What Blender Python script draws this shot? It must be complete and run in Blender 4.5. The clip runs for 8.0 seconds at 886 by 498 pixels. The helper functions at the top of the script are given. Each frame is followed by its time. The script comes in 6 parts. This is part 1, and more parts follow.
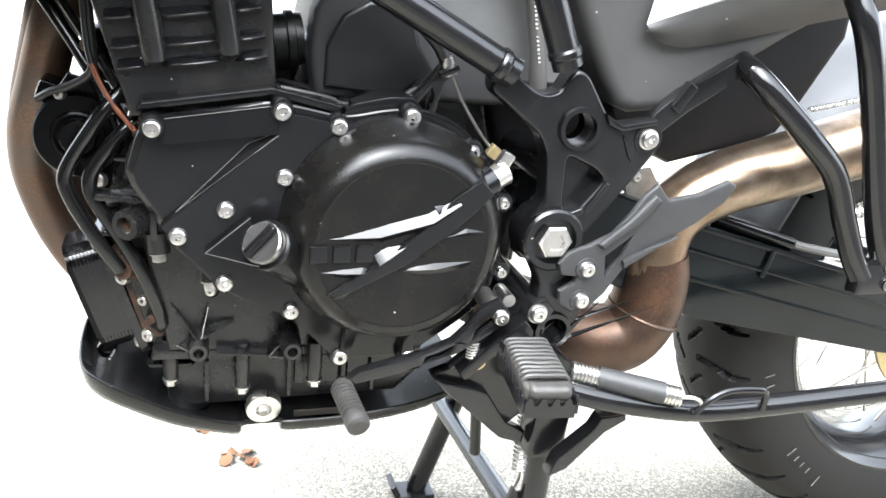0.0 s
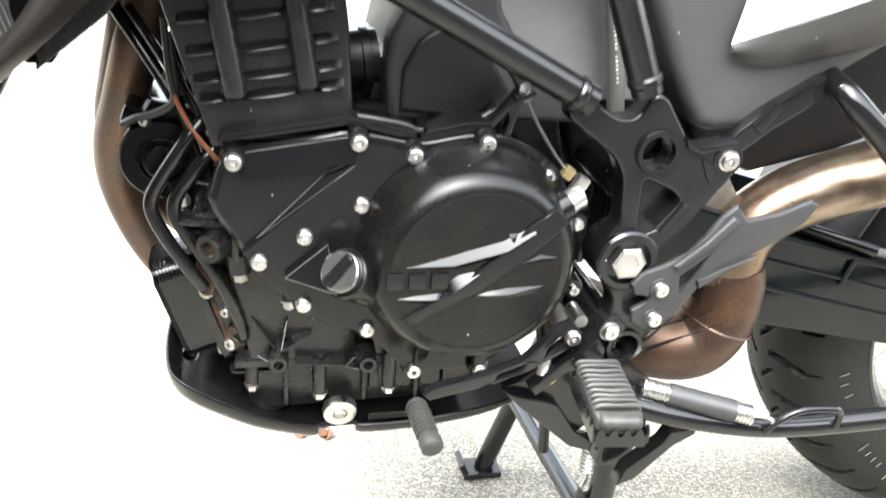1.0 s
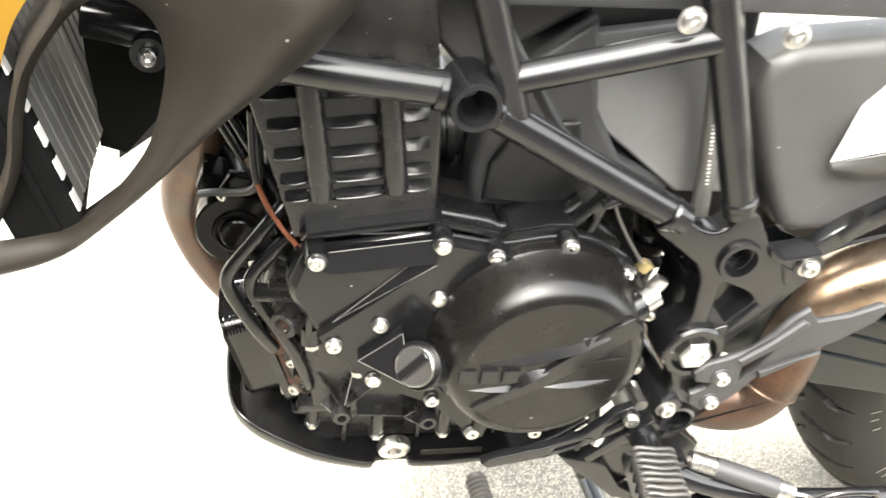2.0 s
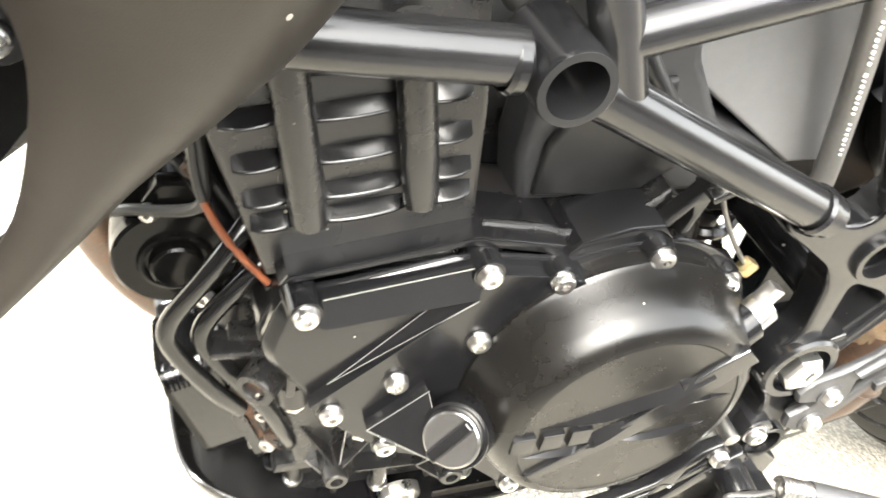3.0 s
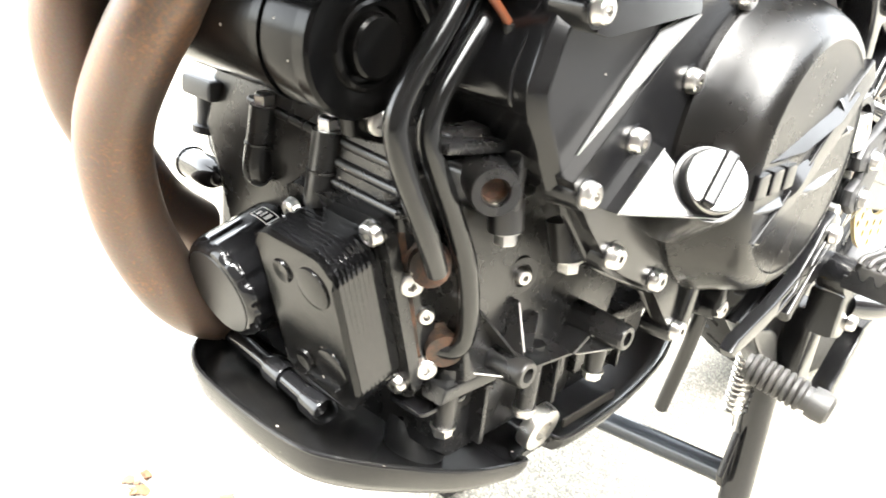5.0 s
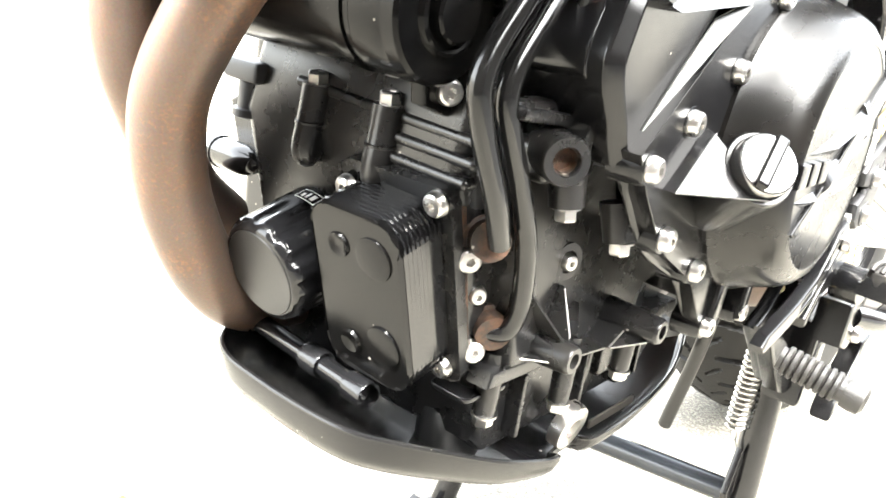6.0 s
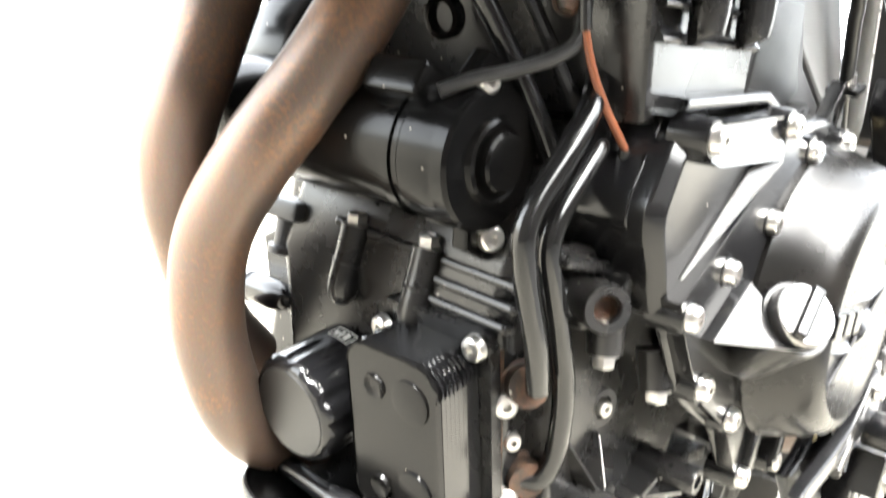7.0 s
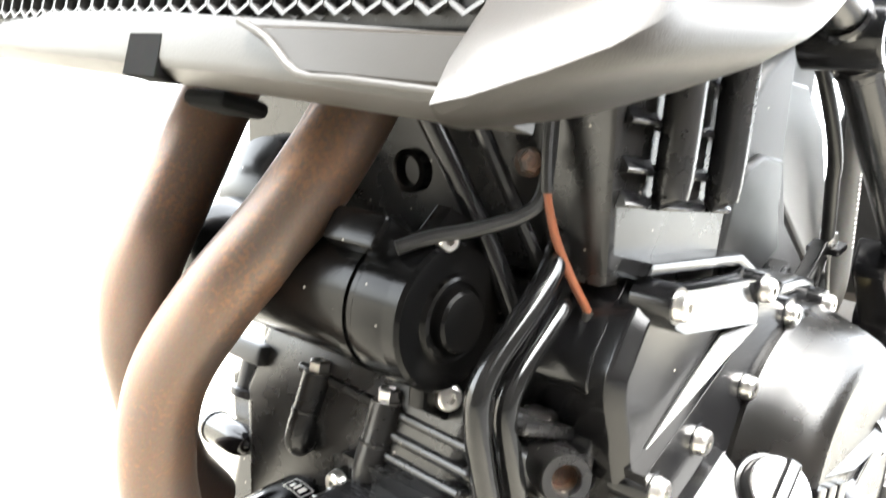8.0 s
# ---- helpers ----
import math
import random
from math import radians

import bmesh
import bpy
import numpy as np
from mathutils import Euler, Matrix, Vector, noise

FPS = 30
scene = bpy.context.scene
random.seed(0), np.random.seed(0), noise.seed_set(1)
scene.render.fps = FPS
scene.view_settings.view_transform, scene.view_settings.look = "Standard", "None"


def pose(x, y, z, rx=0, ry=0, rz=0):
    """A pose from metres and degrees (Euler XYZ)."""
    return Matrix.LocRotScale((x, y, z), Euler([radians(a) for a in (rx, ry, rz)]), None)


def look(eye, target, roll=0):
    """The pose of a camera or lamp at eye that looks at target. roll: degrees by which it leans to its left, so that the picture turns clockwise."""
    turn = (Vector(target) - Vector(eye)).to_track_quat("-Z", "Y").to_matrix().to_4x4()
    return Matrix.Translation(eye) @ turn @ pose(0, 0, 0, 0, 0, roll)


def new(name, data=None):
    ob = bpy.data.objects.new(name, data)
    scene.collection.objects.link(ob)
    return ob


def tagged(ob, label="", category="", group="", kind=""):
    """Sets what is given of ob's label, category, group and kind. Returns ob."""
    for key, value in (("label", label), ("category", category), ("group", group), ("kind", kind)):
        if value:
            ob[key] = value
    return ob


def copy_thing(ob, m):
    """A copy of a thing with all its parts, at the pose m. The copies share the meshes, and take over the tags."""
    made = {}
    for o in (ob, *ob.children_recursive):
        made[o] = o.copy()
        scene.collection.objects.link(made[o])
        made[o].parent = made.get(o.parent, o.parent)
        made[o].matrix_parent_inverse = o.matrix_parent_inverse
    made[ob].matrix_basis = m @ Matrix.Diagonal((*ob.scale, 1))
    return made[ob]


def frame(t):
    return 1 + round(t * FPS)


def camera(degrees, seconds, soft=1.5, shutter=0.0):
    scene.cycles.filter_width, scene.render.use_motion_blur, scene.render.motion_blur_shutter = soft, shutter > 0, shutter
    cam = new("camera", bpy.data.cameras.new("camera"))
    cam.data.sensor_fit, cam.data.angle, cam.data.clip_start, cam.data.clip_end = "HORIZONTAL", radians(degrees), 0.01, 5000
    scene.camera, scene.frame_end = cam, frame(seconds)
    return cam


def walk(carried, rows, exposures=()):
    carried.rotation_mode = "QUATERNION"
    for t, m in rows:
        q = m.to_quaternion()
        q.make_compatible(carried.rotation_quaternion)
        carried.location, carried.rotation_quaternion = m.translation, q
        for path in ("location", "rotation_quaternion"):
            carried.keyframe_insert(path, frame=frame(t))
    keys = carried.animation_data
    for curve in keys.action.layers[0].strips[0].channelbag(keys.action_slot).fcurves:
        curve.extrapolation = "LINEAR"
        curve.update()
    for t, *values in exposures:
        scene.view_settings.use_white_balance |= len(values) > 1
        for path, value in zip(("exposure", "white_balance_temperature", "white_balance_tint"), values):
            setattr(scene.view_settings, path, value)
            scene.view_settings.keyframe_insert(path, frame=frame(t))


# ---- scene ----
cam = camera(55.0, 8.0, shutter=0.4)
PATH = [
    (0, (-0.29, -0.773, 0.698), (0.301, 1.004, -0.004), 5.6),
    (0.5, (-0.29, -0.767, 0.693), (0.244, 1.03, -0.004), 4.9),
    (0.8, (-0.295, -0.753, 0.722), (0.14, 1.025, -0.084), 4.1),
    (1, (-0.297, -0.747, 0.768), (0.144, 0.999, -0.102), 4.5),
    (1.5, (-0.305, -0.739, 0.897), (0.081, 0.905, -0.175), 6.5),
    (2, (-0.347, -0.64, 0.92), (0.077, 0.923, -0.253), 8.9),
    (2.2, (-0.352, -0.584, 0.904), (0.048, 0.913, -0.361), 9.4),
    (3.3, (-0.376, -0.414, 0.843), (0.423, 0.85, -0.486), 10.8),
    (3.5, (-0.432, -0.422, 0.841), (0.529, 0.751, -0.463), 10.3),
    (4, (-0.526, -0.422, 0.759), (0.615, 0.685, -0.455), 9.8),
    (4.2, (-0.551, -0.412, 0.714), (0.66, 0.685, -0.438), 10.6),
    (4.5, (-0.575, -0.395, 0.65), (0.708, 0.764, -0.356), 8.2),
    (4.7, (-0.586, -0.376, 0.617), (0.753, 0.812, -0.276), 6.9),
    (5.8, (-0.644, -0.327, 0.549), (0.86, 0.837, -0.07), 8.5),
    (6, (-0.648, -0.324, 0.54), (0.871, 0.827, -0.068), 9.0),
    (6.5, (-0.657, -0.317, 0.535), (0.856, 0.849, -0.057), 7.9),
    (6.7, (-0.657, -0.314, 0.544), (0.855, 0.873, -0.007), 7.8),
    (7, (-0.658, -0.31, 0.545), (0.879, 0.927, 0.22), 9.9),
    (7.5, (-0.638, -0.314, 0.55), (0.862, 0.997, 0.375), 11.8),
    (8, (-0.637, -0.318, 0.565), (0.87, 0.996, 0.504), 11.8),
]
EXPOSURES = [(0, 3.57, 5950, 8), (0.8, 3.58, 6100, 8), (1.5, 3.73, 6450, 8), (2.2, 3.97, 6650, 8), (3.3, 4.46, 6650, 8), (4.5, 4.38, 6500, 8), (5.8, 4.77, 6450, 8), (8, 4.79, 6400, 8)]
walk(cam, [(t, look(eye, target, roll)) for t, eye, target, roll in PATH], EXPOSURES)

# ---- light ----
world = bpy.data.worlds.new("overcast")
scene.world = world
world.use_nodes = True
wn = world.node_tree
sky = wn.nodes.new("ShaderNodeTexSky")
sky.sky_type = "NISHITA"
sky.sun_disc = False
sky.sun_elevation = radians(58)
sky.sun_rotation = radians(200)
sky.air_density, sky.dust_density, sky.ozone_density = 1.0, 3.0, 1.0
pale = wn.nodes.new("ShaderNodeHueSaturation")
pale.inputs["Saturation"].default_value = 0.22
cloud = wn.nodes.new("ShaderNodeMix")
cloud.data_type, cloud.blend_type = "RGBA", "MULTIPLY"
cloud.inputs[0].default_value = 1.0
cloud.inputs[7].default_value = (1.0, 0.985, 0.95, 1)
wn.links.new(sky.outputs[0], pale.inputs["Color"])
wn.links.new(pale.outputs[0], cloud.inputs[6])
wn.links.new(cloud.outputs[2], wn.nodes["Background"].inputs[0])
wn.nodes["Background"].inputs[1].default_value = 0.15
sun_data = bpy.data.lights.new("sun", "SUN")
sun_data.energy, sun_data.angle, sun_data.color = 1.5, radians(16), (1.0, 0.98, 0.95)
sun = new("sun", sun_data)
sun.matrix_world = look((-1.7, 0.15, 3.0), (0, 0, 0))


# ---- materials ----
def material(name, colour, rough=0.5, metal=0.0, grain=0.0, scale=400.0, blotch=0.0, blotch_scale=14.0, blotch_colour=None, bump=0.0, coat=0.0, spec=0.5, dust=0.0, rust=0.0):
    """A surface with a fine grain and larger blotches of wear, in metres."""
    m = bpy.data.materials.new(name)
    m.use_nodes = True
    nt = m.node_tree
    b = nt.nodes["Principled BSDF"]
    b.inputs["Roughness"].default_value = rough
    b.inputs["Metallic"].default_value = metal
    b.inputs["Specular IOR Level"].default_value = spec
    b.inputs["Coat Weight"].default_value = coat
    b.inputs["Coat Roughness"].default_value = 0.12
    geo = nt.nodes.new("ShaderNodeNewGeometry")
    fine = nt.nodes.new("ShaderNodeTexNoise")
    fine.inputs["Scale"].default_value = scale
    fine.inputs["Detail"].default_value = 3
    wide = nt.nodes.new("ShaderNodeTexNoise")
    wide.inputs["Scale"].default_value = blotch_scale
    wide.inputs["Detail"].default_value = 5
    wide.inputs["Roughness"].default_value = 0.65
    for n in (fine, wide):
        nt.links.new(geo.outputs["Position"], n.inputs["Vector"])
    ramp = nt.nodes.new("ShaderNodeValToRGB")
    ramp.color_ramp.elements[0].position, ramp.color_ramp.elements[1].position = 0.42, 0.68
    nt.links.new(wide.outputs["Fac"], ramp.inputs["Fac"])
    mix = nt.nodes.new("ShaderNodeMix")
    mix.data_type = "RGBA"
    other = blotch_colour or tuple(min(1.0, c * 1.6 + 0.01) for c in colour)
    mix.inputs[6].default_value = (*colour, 1)
    mix.inputs[7].default_value = (*other, 1)
    amount = nt.nodes.new("ShaderNodeMath")
    amount.operation = "MULTIPLY"
    amount.inputs[1].default_value = blotch
    nt.links.new(ramp.outputs["Color"], amount.inputs[0])
    nt.links.new(amount.outputs[0], mix.inputs[0])
    mul = nt.nodes.new("ShaderNodeMix")
    mul.data_type = "RGBA"
    mul.blend_type = "MULTIPLY"
    mul.inputs[0].default_value = grain
    nt.links.new(mix.outputs[2], mul.inputs[6])
    nt.links.new(fine.outputs["Color"], mul.inputs[7])
    final = mul.outputs[2]
    if rust:
        flakes = nt.nodes.new("ShaderNodeTexNoise")
        flakes.inputs["Scale"].default_value, flakes.inputs["Detail"].default_value = 420, 6
        zone = nt.nodes.new("ShaderNodeTexNoise")
        zone.inputs["Scale"].default_value, zone.inputs["Detail"].default_value = 17, 2
        both = nt.nodes.new("ShaderNodeMath")
        both.operation = "ADD"
        for k, n in enumerate((flakes, zone)):
            nt.links.new(geo.outputs["Position"], n.inputs["Vector"])
            nt.links.new(n.outputs["Fac"], both.inputs[k])
        marked = nt.nodes.new("ShaderNodeMapRange")
        marked.inputs["From Min"].default_value, marked.inputs["From Max"].default_value = 1.05, 1.32
        marked.inputs["To Max"].default_value = rust
        nt.links.new(both.outputs[0], marked.inputs["Value"])
        orange = nt.nodes.new("ShaderNodeMix")
        orange.data_type = "RGBA"
        orange.inputs[7].default_value = (0.30, 0.135, 0.055, 1)
        nt.links.new(marked.outputs[0], orange.inputs[0])
        nt.links.new(final, orange.inputs[6])
        final = orange.outputs[2]
    if dust:
        spots = nt.nodes.new("ShaderNodeTexVoronoi")
        spots.inputs["Scale"].default_value = 150
        nt.links.new(geo.outputs["Position"], spots.inputs["Vector"])
        hue = nt.nodes.new("ShaderNodeSeparateColor")
        nt.links.new(spots.outputs["Color"], hue.inputs[0])
        size = nt.nodes.new("ShaderNodeMapRange")
        size.inputs["From Min"].default_value, size.inputs["From Max"].default_value = 1.0 - dust, 1.0
        size.inputs["To Min"].default_value, size.inputs["To Max"].default_value = 0.0, 0.16
        nt.links.new(hue.outputs[0], size.inputs["Value"])
        near = nt.nodes.new("ShaderNodeMath")
        near.operation = "LESS_THAN"
        nt.links.new(spots.outputs["Distance"], near.inputs[0])
        nt.links.new(size.outputs[0], near.inputs[1])
        grey = nt.nodes.new("ShaderNodeMix")
        grey.data_type = "RGBA"
        grey.inputs[7].default_value = (0.26, 0.24, 0.21, 1)
        nt.links.new(near.outputs[0], grey.inputs[0])
        nt.links.new(final, grey.inputs[6])
        final = grey.outputs[2]
    nt.links.new(final, b.inputs["Base Color"])
    if blotch:
        rr = nt.nodes.new("ShaderNodeMapRange")
        rr.inputs["To Min"].default_value = max(0.05, rough - 0.07)
        rr.inputs["To Max"].default_value = min(1.0, rough + 0.14)
        nt.links.new(wide.outputs["Fac"], rr.inputs["Value"])
        nt.links.new(rr.outputs[0], b.inputs["Roughness"])
    if bump:
        bp = nt.nodes.new("ShaderNodeBump")
        bp.inputs["Strength"].default_value = bump
        bp.inputs["Distance"].default_value = 0.0006
        nt.links.new(fine.outputs["Fac"], bp.inputs["Height"])
        nt.links.new(bp.outputs[0], b.inputs["Normal"])
    return m


def ground_material():
    """Worn pale asphalt: light chippings in a grey binder, with sandy patches."""
    m = bpy.data.materials.new("worn_asphalt")
    m.use_nodes = True
    nt = m.node_tree
    b = nt.nodes["Principled BSDF"]
    b.inputs["Roughness"].default_value = 0.9
    geo = nt.nodes.new("ShaderNodeNewGeometry")
    cells = nt.nodes.new("ShaderNodeTexVoronoi")
    cells.inputs["Scale"].default_value = 380
    small = nt.nodes.new("ShaderNodeTexVoronoi")
    small.inputs["Scale"].default_value = 420
    wide = nt.nodes.new("ShaderNodeTexNoise")
    wide.inputs["Scale"].default_value = 3.5
    wide.inputs["Detail"].default_value = 6
    for n in (cells, small, wide):
        nt.links.new(geo.outputs["Position"], n.inputs["Vector"])
    stone = nt.nodes.new("ShaderNodeValToRGB")
    e = stone.color_ramp.elements
    e[0].color, e[1].color = (0.125, 0.119, 0.105, 1), (0.325, 0.303, 0.250, 1)
    e[0].position, e[1].position = 0.05, 0.75
    for pos, col in ((0.3, (0.160, 0.152, 0.132, 1)), (0.52, (0.200, 0.187, 0.158, 1))):
        el = stone.color_ramp.elements.new(pos)
        el.color = col
    sep = nt.nodes.new("ShaderNodeSeparateColor")
    nt.links.new(cells.outputs["Color"], sep.inputs[0])
    nt.links.new(sep.outputs[0], stone.inputs[0])
    gap = nt.nodes.new("ShaderNodeValToRGB")
    gap.color_ramp.elements[0].color, gap.color_ramp.elements[1].color = (1, 1, 1, 1), (0.44, 0.43, 0.40, 1)
    gap.color_ramp.elements[0].position, gap.color_ramp.elements[1].position = 0.35, 0.75
    nt.links.new(cells.outputs["Distance"], gap.inputs[0])
    mul = nt.nodes.new("ShaderNodeMix")
    mul.data_type, mul.blend_type = "RGBA", "MULTIPLY"
    mul.inputs[0].default_value = 0.6
    nt.links.new(stone.outputs[0], mul.inputs[6])
    nt.links.new(gap.outputs[0], mul.inputs[7])
    patch = nt.nodes.new("ShaderNodeMix")
    patch.data_type = "RGBA"
    patch.inputs[7].default_value = (0.275, 0.245, 0.188, 1)
    pr = nt.nodes.new("ShaderNodeMapRange")
    pr.inputs["From Min"].default_value, pr.inputs["From Max"].default_value = 0.4, 0.75
    pr.inputs["To Max"].default_value = 0.35
    nt.links.new(wide.outputs["Fac"], pr.inputs["Value"])
    nt.links.new(pr.outputs[0], patch.inputs[0])
    nt.links.new(mul.outputs[2], patch.inputs[6])
    nt.links.new(patch.outputs[2], b.inputs["Base Color"])
    bp = nt.nodes.new("ShaderNodeBump")
    bp.inputs["Strength"].default_value, bp.inputs["Distance"].default_value = 0.7, 0.003
    bp.invert = True
    nt.links.new(cells.outputs["Distance"], bp.inputs["Height"])
    nt.links.new(bp.outputs[0], b.inputs["Normal"])
    return m


CASE = material("black_engine_paint", (0.0095, 0.0095, 0.0098), 0.24, grain=0.3, scale=900, blotch=0.5, blotch_scale=26, blotch_colour=(0.030, 0.027, 0.024), bump=0.14, dust=0.1)
COVER = material("black_cover_paint", (0.006, 0.006, 0.0066), 0.17, grain=0.25, scale=1200, blotch=0.25, blotch_scale=16, blotch_colour=(0.014, 0.013, 0.012), bump=0.04, coat=0.1, dust=0.025, spec=0.35)
DOME = material("worn_dome_paint", (0.0050, 0.0048, 0.0046), 0.23, grain=0.4, scale=1100, blotch=0.5, blotch_scale=22, blotch_colour=(0.013, 0.011, 0.009), bump=0.08, dust=0.06, spec=0.33)
FRAME = material("black_powder_coat", (0.0055, 0.0055, 0.006), 0.16, grain=0.3, scale=800, blotch=0.4, blotch_scale=20, bump=0.08, dust=0.03)
GLOSS = material("black_gloss", (0.006, 0.006, 0.0065), 0.12, grain=0.2, blotch=0.15)
PLASTIC = material("black_plastic", (0.030, 0.030, 0.031), 0.44, grain=0.4, scale=1500, blotch=0.4, blotch_scale=12, bump=0.25, dust=0.04)
# black plastic made darker; shade on mudguard and tail guard is in its colour
SHADEDPLASTIC = material("dark_and_shaded_plastic", (0.0055, 0.0055, 0.006), 0.42, grain=0.4, scale=1500, blotch=0.4, blotch_scale=12, bump=0.25, spec=0.3)
GREYPLASTIC = material("dark_grey_plastic", (0.045, 0.044, 0.043), 0.45, grain=0.3, scale=1500, blotch=0.35, blotch_scale=9, bump=0.2, dust=0.05)
SHROUD = material("grey_brown_plastic", (0.0150, 0.0125, 0.0097), 0.38, grain=0.3, scale=1800, blotch=0.3, blotch_scale=8, bump=0.10, dust=0.03, spec=0.28)
LIDPLASTIC = material("grey_lid_plastic", (0.115, 0.114, 0.112), 0.42, grain=0.3, scale=1500, blotch=0.4, blotch_scale=11, bump=0.15, dust=0.05)
TRIM = material("light_grey_trim", (0.019, 0.0165, 0.0135), 0.42, grain=0.2, scale=900, blotch=0.3, blotch_scale=10, bump=0.1)
SILVER = material("silver_panel", (0.55, 0.54, 0.52), 0.35, grain=0.1, blotch=0.2)
YELLOW = material("yellow_paint", (0.20, 0.108, 0.008), 0.30, grain=0.1, blotch=0.1, coat=0.4)
RUBBER = material("black_rubber", (0.009, 0.009, 0.009), 0.36, grain=0.4, scale=1100, blotch=0.4, blotch_scale=30, bump=0.15)
PEGRUBBER = material("worn_peg_rubber", (0.030, 0.0285, 0.0265), 0.46, grain=0.5, scale=1300, blotch=0.6, blotch_scale=60, blotch_colour=(0.065, 0.060, 0.053), bump=0.4)
TYRE = material("tyre_rubber", (0.0065, 0.0062, 0.006), 0.55, grain=0.5, scale=900, blotch=0.5, blotch_scale=18, blotch_colour=(0.013, 0.012, 0.010), bump=0.3, spec=0.3)
STEEL = material("bright_steel", (0.78, 0.76, 0.73), 0.26, 1.0, grain=0.2, scale=1500, blotch=0.4, blotch_scale=60, blotch_colour=(0.45, 0.43, 0.40))
DULLSTEEL = material("dull_steel", (0.40, 0.39, 0.37), 0.45, 0.9, grain=0.3, scale=1500, blotch=0.5, blotch_scale=60, blotch_colour=(0.22, 0.19, 0.16))
ZINC = material("yellow_zinc", (0.62, 0.50, 0.27), 0.38, 0.9, grain=0.3, blotch=0.4, blotch_scale=50)
CAPMETAL = material("worn_alloy", (0.38, 0.376, 0.368), 0.17, 0.95, grain=0.15, blotch=0.25, blotch_scale=25, blotch_colour=(0.21, 0.207, 0.20))
HEADER = material("tarnished_header", (0.140, 0.104, 0.084), 0.37, 0.5, grain=0.4, scale=700, blotch=0.55, blotch_scale=30, blotch_colour=(0.19, 0.105, 0.062), bump=0.22, rust=0.42)
EXHAUST = material("heat_tinted_steel", (0.27, 0.195, 0.135), 0.27, 0.95, grain=0.4, scale=420, blotch=0.7, blotch_scale=28, blotch_colour=(0.50, 0.41, 0.32), bump=0.12, rust=0.25)
BROWNPIPE = material("scorched_brown_steel", (0.070, 0.046, 0.034), 0.36, 0.7, grain=0.4, scale=900, blotch=0.6, blotch_scale=22, blotch_colour=(0.16, 0.088, 0.055), bump=0.12, rust=0.2)
SWING = material("dark_green_black_enamel", (0.0030, 0.0045, 0.0050), 0.10, grain=0.2, blotch=0.3, blotch_scale=14, spec=0.26)
COPPER = material("orange_brown_sleeve", (0.16, 0.045, 0.014), 0.40, grain=0.2, blotch=0.2)
RUST = material("rusty_fitting", (0.030, 0.022, 0.016), 0.6, 0.2, grain=0.6, scale=900, blotch=0.9, blotch_scale=110, blotch_colour=(0.15, 0.070, 0.035), bump=0.6, dust=0.2)
WHITE = material("white_print", (0.75, 0.74, 0.70), 0.5, grain=0.1)
GREYHOSE = material("grey_hose", (0.13, 0.125, 0.115), 0.45, grain=0.3, blotch=0.3)
# dead black for matt parts and for the shade painted into the guard's slot
MATT_AND_SHADE = material("matt_black_and_slot_shade", (0.004, 0.004, 0.004), 0.9, grain=0.4, blotch=0.3, spec=0.05)
RADIATOR = material("radiator_fins", (0.15, 0.147, 0.137), 0.5, 0.3, grain=0.3, scale=900, blotch=0.4, blotch_scale=20)
BLUESTEEL = material("steel_grey_enamel", (0.03, 0.034, 0.04), 0.2, 0.1, grain=0.2, blotch=0.3)
HOSE = material("shiny_hose_rubber", (0.0055, 0.0055, 0.0055), 0.13, grain=0.3, scale=900, blotch=0.3, blotch_scale=30)
PAN = material("black_skid_paint", (0.0055, 0.0055, 0.0058), 0.20, grain=0.3, scale=1300, blotch=0.45, blotch_scale=18, blotch_colour=(0.014, 0.013, 0.011), bump=0.05, dust=0.08, spec=0.36)
# dark surfaces for the added enclosure out of view, which shades the paintwork
WALL = material("unseen_dark_wall", (0.055, 0.045, 0.038), 0.7, grain=0.5, scale=60, blotch=0.5, blotch_scale=3, bump=0.2)
SLAB = material("unseen_dark_floor", (0.075, 0.073, 0.070), 0.75, grain=0.5, scale=90, blotch=0.7, blotch_scale=4, blotch_colour=(0.040, 0.039, 0.037), bump=0.3)
LEAF = material("dry_leaf", (0.17, 0.075, 0.03), 0.8, grain=0.4, scale=300, blotch=0.6, blotch_scale=60, blotch_colour=(0.08, 0.035, 0.02))
GRIT = material("loose_grit", (0.36, 0.33, 0.29), 0.9, grain=0.6, scale=120, blotch=0.7, blotch_scale=40, blotch_colour=(0.14, 0.13, 0.12))
STARTER = material("black_starter_paint", (0.0035, 0.0035, 0.0036), 0.15, grain=0.3, scale=900, blotch=0.5, blotch_scale=30, blotch_colour=(0.009, 0.008, 0.007), bump=0.05, dust=0.06, spec=0.15)
TUBEPAINT = material("black_tube_paint", (0.008, 0.008, 0.0084), 0.18, grain=0.3, scale=800, blotch=0.4, blotch_scale=24, bump=0.06)
GROUND = ground_material()


# ---- mesh helpers ----
def finish(name, bm, mat, parent=None, label="", sharp=32):
    me = bpy.data.meshes.new(name)
    bmesh.ops.recalc_face_normals(bm, faces=bm.faces)
    bm.to_mesh(me)
    bm.free()
    me.polygons.foreach_set("use_smooth", [True] * len(me.polygons))
    me.set_sharp_from_angle(angle=radians(sharp))
    if mat:
        me.materials.append(mat)
    ob = new(name, me)
    even = ob.modifiers.new("even_normals", "WEIGHTED_NORMAL")
    even.keep_sharp = True
    if parent:
        ob.parent = parent
    if label:
        ob["label"] = label
    return ob


def part(name, bm, mat, parent, label="", sharp=32):
    return finish(name, bm, mat, parent, label, sharp)


def share(name, me, m, parent):
    """One more part on a shared mesh, at the pose m."""
    ob = new(name, me)
    ob.parent = parent
    ob.matrix_basis = m
    return ob


